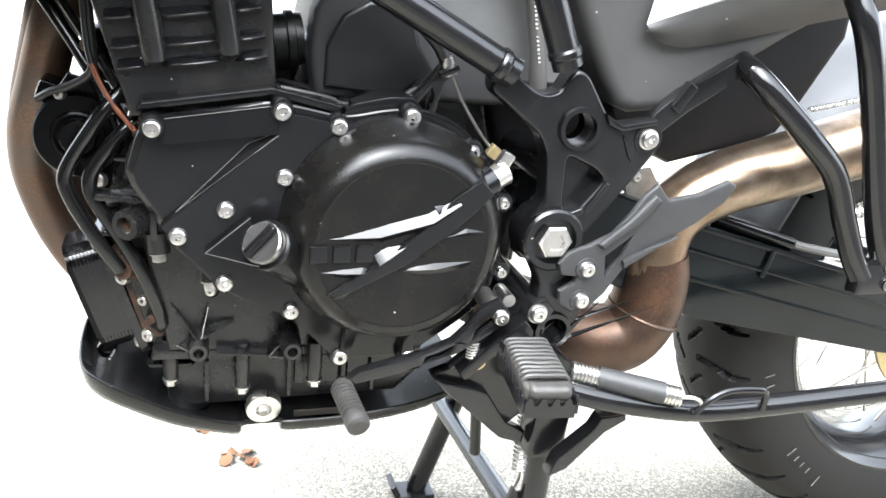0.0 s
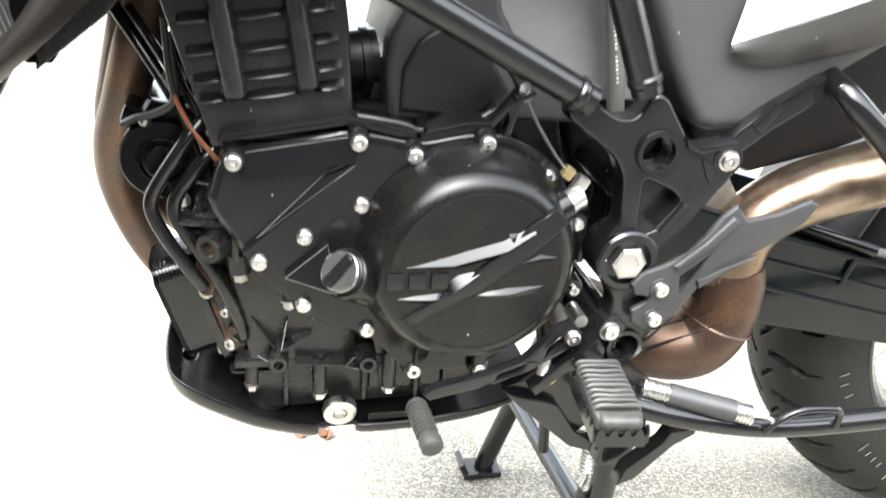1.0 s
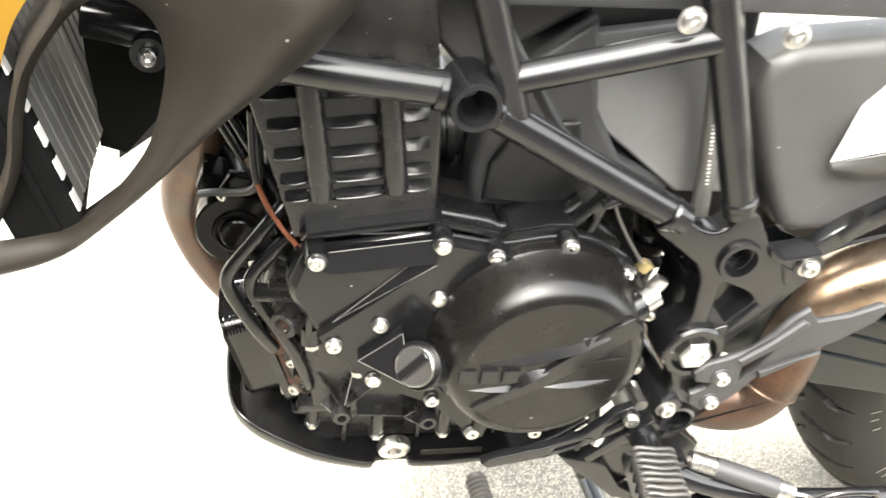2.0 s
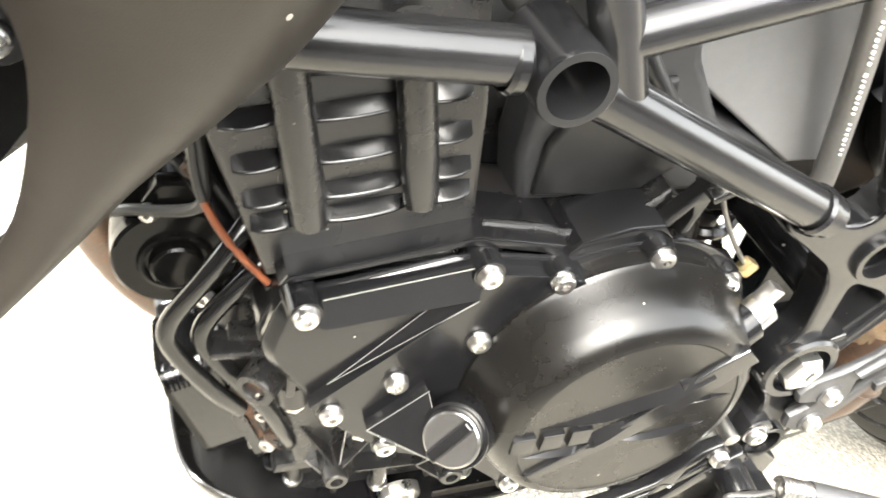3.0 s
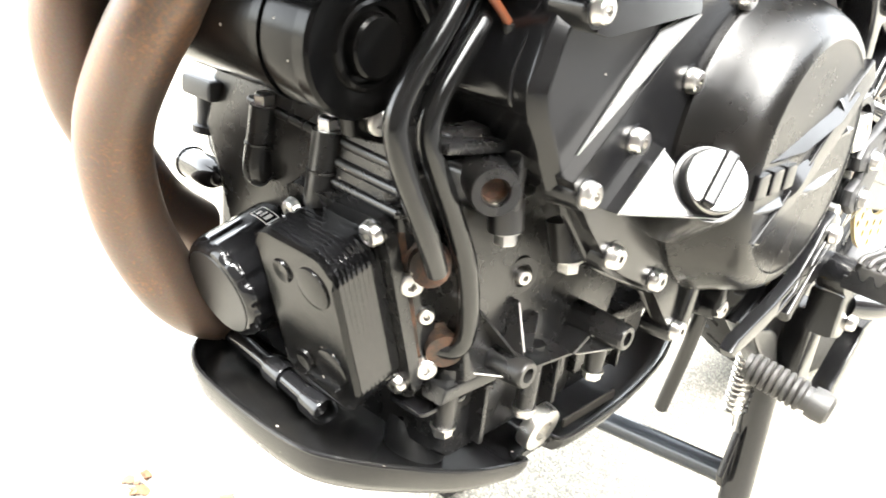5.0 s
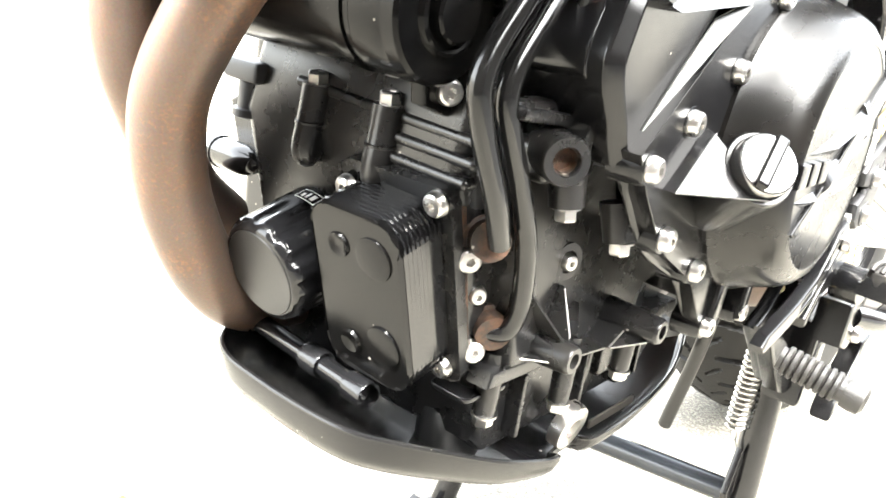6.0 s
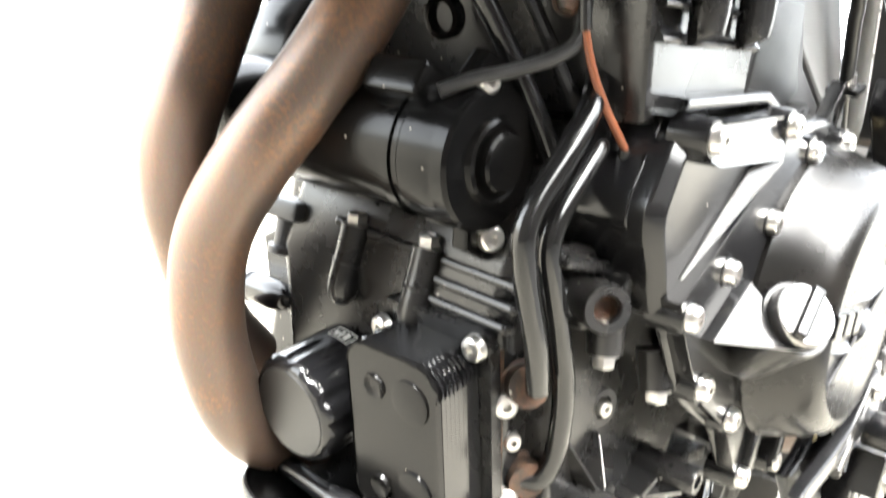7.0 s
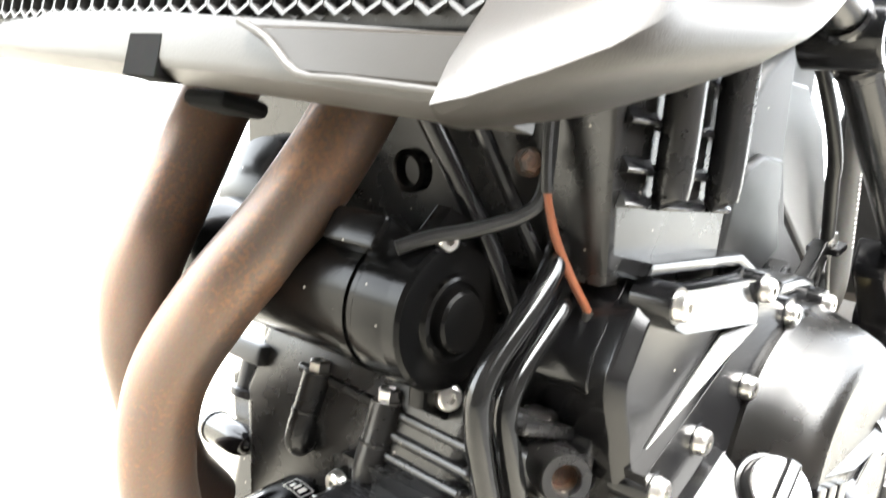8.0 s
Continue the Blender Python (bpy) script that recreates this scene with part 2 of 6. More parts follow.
def prism(pts, y0, y1, bevel=0.0, holes=(), bm=None, segs=2, clamp=True):
    """A plate of the outline pts (x, z), from y0 to y1, with holes; its rims bevelled."""
    out = bm
    bm = bmesh.new()
    edges = []
    for loop in (pts, *holes):
        vs = [bm.verts.new((p[0], y0, p[1])) for p in loop]
        edges += [bm.edges.new((vs[i], vs[(i + 1) % len(vs)])) for i in range(len(vs))]
    bmesh.ops.triangle_fill(bm, use_beauty=True, use_dissolve=False, edges=edges)
    bmesh.ops.dissolve_limit(bm, angle_limit=0.01, verts=bm.verts, edges=bm.edges) if not holes else None
    r = bmesh.ops.extrude_face_region(bm, geom=list(bm.faces))
    for v in r["geom"]:
        if isinstance(v, bmesh.types.BMVert):
            v.co.y = y1
    bmesh.ops.recalc_face_normals(bm, faces=bm.faces)
    if bevel:
        rim = [e for e in bm.edges if len(e.link_faces) == 2 and e.calc_face_angle(0) > 1.2 and abs(e.verts[0].co.y - e.verts[1].co.y) < 1e-6]
        bmesh.ops.bevel(bm, geom=rim, offset=bevel, segments=segs, profile=0.5, affect="EDGES", clamp_overlap=clamp)
    return merge(out, bm)


def merge(out, bm):
    if out is None:
        return bm
    me = bpy.data.meshes.new("joined")
    bm.to_mesh(me)
    bm.free()
    out.from_mesh(me)
    bpy.data.meshes.remove(me)
    return out


def circle(cx, cz, r, n=28, a0=0.0, a1=360.0):
    k = n if a1 - a0 >= 360 else n - 1
    return [(cx + r * math.cos(radians(a0 + (a1 - a0) * i / k)), cz + r * math.sin(radians(a0 + (a1 - a0) * i / k))) for i in range(n)]


def rounded_line(pts, r, n=4):
    """The closed outline with its corners rounded by about r."""
    out = []
    for k in range(len(pts)):
        a, b, c = (Vector(pts[(k + o) % len(pts)]) for o in (-1, 0, 1))
        u, w = (a - b), (c - b)
        d = min(r, 0.45 * u.length, 0.45 * w.length)
        p, q = b + u.normalized() * d, b + w.normalized() * d
        for i in range(n + 1):
            t = i / n
            out.append(tuple(p * (1 - t) ** 2 + b * 2 * t * (1 - t) + q * t * t))
    return out


def smooth_path(pts, steps=6):
    """Catmull-Rom through the points, which may carry a radius as a fourth number."""
    p = [Vector(q) for q in pts]
    p = [2 * p[0] - p[1]] + p + [2 * p[-1] - p[-2]]
    out = []
    for i in range(1, len(p) - 2):
        a, b, c, d = p[i - 1:i + 3]
        for k in range(steps):
            t = k / steps
            out.append(0.5 * (2 * b + (c - a) * t + (2 * a - 5 * b + 4 * c - d) * t * t + (3 * b - a - 3 * c + d) * t ** 3))
    return out + [p[-2]]


def tube(pts, r, n=14, steps=6, bm=None, curved=True, caps=True, inner=0.0):
    """A round tube along the points (x, y, z), of the radius r."""
    bm = bm or bmesh.new()
    path = smooth_path(pts, steps) if curved and len(pts) > 2 else [Vector(p) for p in pts]
    up = Vector((0.13, 0.31, 0.94))
    rings = []
    last = None
    for i, p in enumerate(path):
        d = (path[min(i + 1, len(path) - 1)].to_3d() - path[max(i - 1, 0)].to_3d()).normalized()
        side = d.cross(up) if last is None else last - d * last.dot(d)
        if side.length < 1e-4:
            side = d.cross(Vector((1, 0, 0)))
        side.normalize()
        last = side
        other = d.cross(side)
        rad = p[3] if len(p) > 3 else r
        rings.append([bm.verts.new(p.to_3d() + (side * math.cos(a) + other * math.sin(a)) * rad) for a in (2 * math.pi * k / n for k in range(n))])
    for a, b in zip(rings, rings[1:]):
        for k in range(n):
            bm.faces.new((a[k], a[(k + 1) % n], b[(k + 1) % n], b[k]))
    if caps:
        bm.faces.new(rings[0][::-1])
        bm.faces.new(rings[-1])
    return bm


def lathe(profile, centre, axis=(0, -1, 0), n=32, bm=None):
    """A turned body: rows of (radius, height along the axis)."""
    bm = bm or bmesh.new()
    q = Vector(axis).normalized().to_track_quat("Z", "Y").to_matrix()
    c = Vector(centre)
    rings = []
    for r, h in profile:
        if r < 1e-6:
            rings.append([bm.verts.new(c + q @ Vector((0, 0, h)))])
        else:
            rings.append([bm.verts.new(c + q @ Vector((r * math.cos(2 * math.pi * k / n), r * math.sin(2 * math.pi * k / n), h))) for k in range(n)])
    for a, b in zip(rings, rings[1:]):
        for k in range(n):
            if len(a) == 1 and len(b) == 1:
                continue
            if len(a) == 1:
                bm.faces.new((a[0], b[k], b[(k + 1) % n]))
            elif len(b) == 1:
                bm.faces.new((a[k], b[0], a[(k + 1) % n]))
            else:
                bm.faces.new((a[k], a[(k + 1) % n], b[(k + 1) % n], b[k]))
    return bm


def block(centre, size, turn=None, bevel=0.002, bm=None, segs=2):
    """A box with rounded edges; turn is a rotation matrix."""
    out = bm
    bm = bmesh.new()
    bmesh.ops.create_cube(bm, size=1.0)
    bmesh.ops.scale(bm, vec=size, verts=bm.verts)
    if bevel:
        bmesh.ops.bevel(bm, geom=list(bm.edges), offset=bevel, segments=segs, profile=0.5, affect="EDGES", clamp_overlap=True)
    bmesh.ops.transform(bm, matrix=Matrix.Translation(centre) @ (turn.to_4x4() if turn else Matrix()), verts=bm.verts)
    return merge(out, bm)


def sheet(rows, thick, bm=None):
    """A curved panel through a grid of points, with thickness along its normals."""
    out = bm
    bm = bmesh.new()
    g = [[bm.verts.new(p) for p in row] for row in rows]
    for a, b in zip(g, g[1:]):
        for k in range(len(a) - 1):
            bm.faces.new((a[k], a[k + 1], b[k + 1], b[k]))
    bmesh.ops.recalc_face_normals(bm, faces=bm.faces)
    bmesh.ops.solidify(bm, geom=list(bm.faces), thickness=thick)
    return merge(out, bm)


def spline_rows(rows, across=5, along=5):
    """Refines a coarse grid of points into a smooth one."""
    fine = [smooth_path([Vector(p) for p in row], along) for row in rows]
    cols = [smooth_path([row[i] for row in fine], across) for i in range(len(fine[0]))]
    return [[c[j] for c in cols] for j in range(len(cols[0]))]


def rotation(axis, towards=(0, 0, 1)):
    """A matrix whose z is the axis and whose y leans towards the second way."""
    z = Vector(axis).normalized()
    x = Vector(towards).cross(z).normalized()
    return Matrix((x, z.cross(x), z)).transposed()


def bolt_mesh(name, r, h, socket, flange=1.35, mat=None):
    """A flanged bolt head with a recessed drive; its axis is z."""
    bm = lathe([(0, 0), (r * flange, 0), (r * flange, h * 0.16), (r * 1.02, h * 0.22), (r, h * 0.55), (r * 0.92, h * 0.82), (r * 0.76, h * 0.97), (r * 0.42, h)], (0, 0, 0), (0, 0, 1), 24)
    n = 12
    rim = [bm.verts.new((r * (0.42 if k % 2 == 0 else 0.31) * math.cos(2 * math.pi * k / n), r * (0.42 if k % 2 == 0 else 0.31) * math.sin(2 * math.pi * k / n), h * 0.99)) for k in range(n)]
    low = [bm.verts.new((v.co.x, v.co.y, h * 0.35)) for v in rim]
    ring = [bm.verts.new((r * 0.43 * math.cos(2 * math.pi * k / n), r * 0.43 * math.sin(2 * math.pi * k / n), h)) for k in range(n)]
    for k in range(n):
        j = (k + 1) % n
        bm.faces.new((rim[k], rim[j], low[j], low[k]))
        bm.faces.new((ring[k], ring[j], rim[j], rim[k]))
    bm.faces.new(low)
    ob = finish(name, bm, mat or STEEL, None, "", 30)
    me = ob.data
    bpy.data.objects.remove(ob)
    return me


def hex_mesh(name, r, h, mat=None, washer=1.25):
    bm = lathe([(0, 0), (r * washer, 0), (r * washer, h * 0.15), (r * 0.95, h * 0.16)], (0, 0, 0), (0, 0, 1), 24)
    lathe([(r, h * 0.15), (r, h * 0.86), (r * 0.86, h), (r * 0.5, h), (r * 0.46, h * 0.9), (0, h * 0.9)], (0, 0, 0), (0, 0, 1), 6, bm)
    ob = finish(name, bm, mat or STEEL, None, "", 25)
    me = ob.data
    bpy.data.objects.remove(ob)
    return me


BOLT = bolt_mesh("bolt", 0.0062, 0.0052, 6, 1.05)
BOLT_SMALL = bolt_mesh("bolt_small", 0.0049, 0.0050, 6, 1.05)
BOLT_BIG = bolt_mesh("bolt_big", 0.0072, 0.006, 6, 1.2)
HEX = hex_mesh("hex", 0.0058, 0.007)
HEX_DULL = hex_mesh("hex_dull", 0.0052, 0.006, RUST)
HEX_PIVOT = hex_mesh("hex_pivot", 0.0148, 0.012, None, 1.28)


def bolt(parent, p, axis=(0, -1, 0), me=None, name="bolt", spin=0):
    return share(name, me or BOLT, Matrix.Translation(p) @ rotation(axis, (0.2, 0.1, 0.97)).to_4x4() @ pose(0, 0, 0, 0, 0, spin), parent)


def bosses(bm, places, r, depth, axis=(0, -1, 0)):
    """Round seats under bolts, standing on a casting."""
    for p in places:
        q = Vector(p) - Vector(axis).normalized() * depth
        lathe([(0, 0), (r * 1.12, 0), (r, depth * 0.85), (r * 0.92, depth), (0, depth)], q, axis, 20, bm)
    return bm


def spring_bm(a, b, r, wire, turns, n=10):
    a, b = Vector(a), Vector(b)
    q = rotation(b - a, (0.3, 0.2, 0.9))
    k = int(turns * n)
    pts = [a + (b - a) * (i / k) + q @ Vector((r * math.cos(2 * math.pi * i / n), r * math.sin(2 * math.pi * i / n), 0)) for i in range(k + 1)]
    return tube(pts, wire, 6, 1)

# ---- ground ----
bm = bmesh.new()
bmesh.ops.create_grid(bm, x_segments=8, y_segments=8, size=300)
ground = tagged(finish("ground", bm, GROUND), "worn pale asphalt with light stone chippings", "ground", kind="structure")

# unseen dark floor, walls and roof, added behind the camera to darken reflections
tagged(finish("floor", block((1.05, -2.775, -0.02), (6.10, 3.45, 0.05), None, 0.004), SLAB), "unseen dark floor added to darken reflections", "floor", kind="structure")
tagged(finish("unseen_wall_south", block((1.05, -4.50, 1.25), (6.46, 0.18, 2.56), None, 0.01), WALL), "unseen dark wall added to darken reflections", "wall", kind="structure")
tagged(finish("unseen_wall_west", block((-2.09, -2.00, 1.25), (0.18, 4.82, 2.56), None, 0.01), WALL), "unseen dark wall added to darken reflections", "wall", kind="structure")
tagged(finish("unseen_wall_east", block((4.19, -3.66, 1.25), (0.18, 1.50, 2.56), None, 0.01), WALL), "unseen dark wall added to darken reflections", "wall", kind="structure")
tagged(finish("ceiling", block((1.05, -4.20, 2.60), (6.46, 0.78, 0.12), None, 0.01), WALL), "unseen dark roof added to hold off sky light", "ceiling", kind="structure")

# ---- motorcycle ----
bike = tagged(new("motorcycle"), "black adventure motorcycle on its centre stand on pale asphalt", "motorcycle")

# crankcase: the black casting behind the covers, its front face leaning
profile = [(-0.338, 0.50), (-0.347, 0.455), (-0.318, 0.350), (-0.300, 0.338), (-0.070, 0.338), (-0.035, 0.365), (-0.032, 0.445), (-0.045, 0.520), (-0.090, 0.556), (-0.22, 0.562), (-0.318, 0.548)]
crankcase = part("crankcase", prism(profile, -0.100, 0.060, 0.010, segs=4), CASE, bike, "black painted cast crankcase with ribs")
FRONT = Vector((-0.95, 0, -0.30)).normalized()
bm = bmesh.new()
# pillars and ledges on the front face
for y in (0.002, -0.049):
    pil = tube([(-0.3445, y, 0.4770, 0.0082), (-0.3455, y, 0.4630, 0.0084), (-0.3475, y, 0.4480, 0.0084), (-0.3470, y, 0.4400, 0.0078), (-0.3455, y, 0.4355, 0.0040)], 0.008, 18, 4)
    lathe([(0.0080, -0.0012), (0.0090, -0.0006), (0.0090, 0.0006), (0.0080, 0.0012)], (-0.3463, y, 0.4580), (-0.06, 0, 1), 18, pil)
    part("bolt_pillar", pil, CASE, crankcase)
for z, x, y0, y1 in ((0.4735, -0.3435, 0.02, -0.106), (0.4625, -0.3460, -0.050, -0.106), (0.4530, -0.3475, -0.052, -0.104)):
    block((x + 0.0042, (y0 + y1) / 2, z), (0.011, abs(y1 - y0), 0.0058), Matrix.Rotation(radians(2.5), 3, "X"), 0.0026, bm, 4)
part("right_case", prism([(-0.300, 0.50), (-0.300, 0.36), (-0.07, 0.345), (-0.045, 0.52), (-0.22, 0.560)], 0.050, 0.115, 0.010, segs=3), CASE, crankcase)
part("front_rib", bm, CASE, crankcase)
bm = prism([(0.120, 0.446), (0.100, 0.458), (0.030, 0.470), (0.030, 0.385), (0.058, 0.390), (0.077, 0.397), (0.094, 0.407), (0.110, 0.420)], -0.310, -0.285, 0.004, segs=3)
for v in bm.verts:
    v.co.x, v.co.y = v.co.y, v.co.x
part("case_corner", bm, CASE, crankcase)
# lower left flank with its star of ribs round two lugs
part("lower_flank", prism([(-0.322, 0.470), (-0.300, 0.352), (-0.240, 0.350), (-0.165, 0.350), (-0.150, 0.40), (-0.26, 0.47)], -0.1165, -0.095, 0.004), CASE, crankcase)
HUB, LUG = Vector((-0.2770, -0.1391, 0.3605)), Vector((-0.2035, -0.1530, 0.3648))
def star_rib(a, b, deep, marked=True):
    """A thin cast rib from a to b, running back to the wall, with a thin bright line along its crest."""
    a, b = Vector(a), Vector(b)
    across = (b - a).cross(Vector((0, 1, 0))).normalized() * 0.0013
    back = Vector((0, deep, 0))
    bm = bmesh.new()
    v = [bm.verts.new(p) for p in (a - across * 0.5, a + across * 0.5, b + across * 0.5, b - across * 0.5, a - across * 1.5 + back, a + across * 1.5 + back, b + across * 1.5 + back, b - across * 1.5 + back)]
    for f in ((0, 1, 2, 3), (7, 6, 5, 4), (0, 4, 5, 1), (1, 5, 6, 2), (2, 6, 7, 3), (3, 7, 4, 0)):
        bm.faces.new([v[k] for k in f])
    rib = part("side_rib", bm, CASE, crankcase)
    if marked:
        part("pale_edge", tube([a.lerp(b, 0.05) - back * 0.02, b.lerp(a, 0.06) - back * 0.02], 0.00055, 6), DULLSTEEL, rib)
star_rib((-0.2685, -0.1194, 0.3944), (-0.2747, -0.1326, 0.3690), 0.020)
star_rib((-0.2990, -0.1160, 0.3980), (-0.2765, -0.1330, 0.3660), 0.020, False)
star_rib((-0.3023, -0.1035, 0.3562), (-0.2820, -0.1322, 0.3580), 0.030)
star_rib((-0.2730, -0.1360, 0.3720), (-0.2480, -0.1200, 0.3800), 0.024, False)
star_rib((-0.2125, -0.1335, 0.3614), (-0.2201, -0.1295, 0.3497), 0.024)
star_rib((-0.2201, -0.1295, 0.3497), (-0.2085, -0.1480, 0.3580), 0.030)
star_rib((-0.2125, -0.1335, 0.3614), (-0.2060, -0.1470, 0.3650), 0.024)
star_rib((-0.2201, -0.1290, 0.3497), (-0.2620, -0.1290, 0.3540), 0.016, False)
for c, r in ((HUB, 0.0078), (LUG, 0.0078)):
    part("bolt_lug", lathe([(r * 1.35, -0.045), (r * 1.05, -0.002), (r * 0.9, 0.0), (r * 0.55, 0.0), (r * 0.48, -0.008), (0, -0.008)], c, (0, -1, 0), 24), CASE, crankcase)
# threaded lug ahead of the cover
part("threaded_lug", lathe([(0.0122, -0.034), (0.0116, -0.001), (0.0108, 0.0010), (0.0068, 0.0010), (0.0060, -0.001), (0.0058, -0.010), (0, -0.010)], (-0.3285, -0.1410, 0.4714), (-0.60, -0.80, 0), 28), CASE, crankcase, "black cast lug with a threaded hole")
part("rusty_thread", lathe([(0.0059, -0.002), (0.0054, -0.008), (0, -0.0085)], (-0.3285, -0.1410, 0.4714), (-0.60, -0.80, 0), 20), RUST, crankcase)
part("lug_web", block((-0.304, -0.118, 0.467), (0.045, 0.026, 0.020), None, 0.005, segs=4), CASE, crankcase)
part("lug_web", block((-0.315, -0.115, 0.490), (0.05, 0.014, 0.008), None, 0.003), CASE, crankcase)
part("lug_web", block((-0.3290, -0.1215, 0.4880), (0.042, 0.018, 0.0060), Matrix.Rotation(radians(6), 3, "Y"), 0.002), CASE, crankcase)
part("lug_web", block((-0.3085, -0.1290, 0.4730), (0.0060, 0.022, 0.030), None, 0.0022), CASE, crankcase)
for a, b, r in (((-0.3065, -0.1300, 0.462), (-0.3054, -0.1320, 0.4462), 0.0094), ((-0.2690, -0.1400, 0.447), (-0.2679, -0.1450, 0.4275), 0.0096)):
    part("bolt_boss", tube([(*a, r), (*b, r * 0.92)], r, 18), CASE, crankcase)
    bolt(crankcase, b, (0.05, -0.1, -1), HEX)
part("bolt_seat", lathe([(0.0115, -0.02), (0.0105, 0.0005), (0.0065, 0.0005), (0.006, -0.003), (0, -0.003)], (-0.2659, -0.1175, 0.4070), (-0.2, -0.98, 0), 22), CASE, crankcase)
bolt(crankcase, (-0.2659, -0.1165, 0.4070), (-0.3, -0.95, 0), BOLT_SMALL)
for p in ((-0.3445, 0.002, 0.4770), (-0.3445, -0.049, 0.4770)):
    bolt(crankcase, p, (-0.1, 0, 1), HEX)

part("gearbox_top", prism([(-0.205, 0.550), (-0.195, 0.592), (-0.060, 0.592), (-0.030, 0.560), (-0.010, 0.470), (-0.012, 0.380), (-0.06, 0.36)], -0.070, 0.100, 0.008), CASE, crankcase)

bm = prism([(-0.219, 0.560), (-0.218, 0.577), (-0.181, 0.5705), (-0.172, 0.5655), (-0.168, 0.556)], -0.085, -0.139, 0.003, segs=3)
part("upper_case", bm, CASE, crankcase)
bm = prism([(-0.170, 0.556), (-0.169, 0.567), (-0.128, 0.571), (-0.116, 0.577), (-0.108, 0.585), (-0.100, 0.578), (-0.104, 0.556)], -0.085, -0.134, 0.003, segs=3)
part("upper_case", bm, CASE, crankcase)
part("gasket_rail", tube([(-0.217, -0.139, 0.5775), (-0.199, -0.140, 0.5745), (-0.181, -0.1405, 0.5710), (-0.170, -0.141, 0.5670), (-0.150, -0.139, 0.5685), (-0.128, -0.136, 0.5715), (-0.112, -0.134, 0.5800)], 0.0028, 10, 4), CASE, crankcase)

part("case_flank", prism(rounded_line([(-0.310, 0.560), (-0.3270, 0.522), (-0.3265, 0.508), (-0.314, 0.503), (-0.300, 0.530)], 0.005, 4), -0.090, -0.1400, 0.003, segs=4), COVER, crankcase)
part("case_flank", prism(rounded_line([(-0.311, 0.558), (-0.3160, 0.522), (-0.313, 0.494), (-0.300, 0.470), (-0.20, 0.440), (-0.20, 0.560)], 0.006, 4), -0.090, -0.1385, 0.0035, segs=4), CASE, crankcase)
# sump below, with its flange, pillars and ribs
sump = part("sump", prism([(-0.308, 0.346), (-0.300, 0.300), (-0.285, 0.288), (-0.10, 0.290), (-0.08, 0.310), (-0.075, 0.346)], -0.100, 0.100, 0.006), CASE, bike, "black cast sump with ribs")
part("sump_flange", prism([(-0.312, 0.352), (-0.314, 0.343), (-0.09, 0.339), (-0.09, 0.348)], -0.114, -0.098, 0.002), CASE, sump)
for x, y, z in ((-0.299, -0.104, 0.321), (-0.241, -0.116, 0.316), (-0.180, -0.122, 0.322)):
    pillar = part("sump_pillar", tube([(x, y, 0.358, 0.0062), (x, y, 0.340, 0.0066), (x, y, z, 0.0060)], 0.006, 16), CASE, sump)
    bolt(pillar, (x, y, z), (0, 0, -1), HEX)
for x in (-0.270, -0.200, -0.152, -0.125):
    part("sump_rib", block((x, -0.104, 0.318), (0.004, 0.012, 0.040), None, 0.0012), CASE, sump)
for x0, x1 in ((-0.195, -0.186), (-0.174, -0.155), (-0.148, -0.128)):
    part("sump_panel", block(((x0 + x1) / 2, -0.102, 0.322), (x1 - x0, 0.008, 0.030), None, 0.002), CASE, sump)
bm = lathe([(0.0155, -0.006), (0.0155, 0.0), (0.0148, 0.0025), (0.010, 0.003), (0.0068, 0.003)], (-0.2225, -0.1180, 0.2932), (0, -0.97, -0.2), 30)
lathe([(0.0068, 0.003), (0.0062, -0.004), (0, -0.004)], (-0.2225, -0.1180, 0.2932), (0, -0.97, -0.2), 6, bm)
part("drain_plug", bm, STEEL, sump, "large bright drain plug with a hexagon socket", 25)

# left engine cover
cover_line = [(-0.3275, 0.517), (-0.3190, 0.545), (-0.3095, 0.559), (-0.224, 0.571), (-0.205, 0.568), (-0.171, 0.561), (-0.137, 0.568), (-0.112, 0.569), (-0.087, 0.561), (-0.062, 0.544), (-0.045, 0.519), (-0.036, 0.491), (-0.033, 0.442), (-0.038, 0.417), (-0.052, 0.396), (-0.091, 0.368), (-0.109, 0.357), (-0.165, 0.357), (-0.203, 0.396), (-0.245, 0.415), (-0.262, 0.424), (-0.287, 0.452), (-0.2985, 0.463), (-0.3245, 0.505)]
cover_line = rounded_line(cover_line, 0.012, 5)
def inset_line(pts, d):
    """The outline moved inwards by d."""
    out = []
    turn = sum(pts[i - 1][0] * pts[i][1] - pts[i][0] * pts[i - 1][1] for i in range(len(pts)))
    d = d if turn > 0 else -d
    for k in range(len(pts)):
        a, b, c = (Vector(pts[(k + o) % len(pts)]) for o in (-1, 0, 1))
        n1 = Vector((-(b - a).y, (b - a).x)).normalized()
        n2 = Vector((-(c - b).y, (c - b).x)).normalized()
        m = (n1 + n2).normalized()
        out.append(b + m * d / max(0.5, m.dot(n1)))
    return [tuple(p) for p in out]
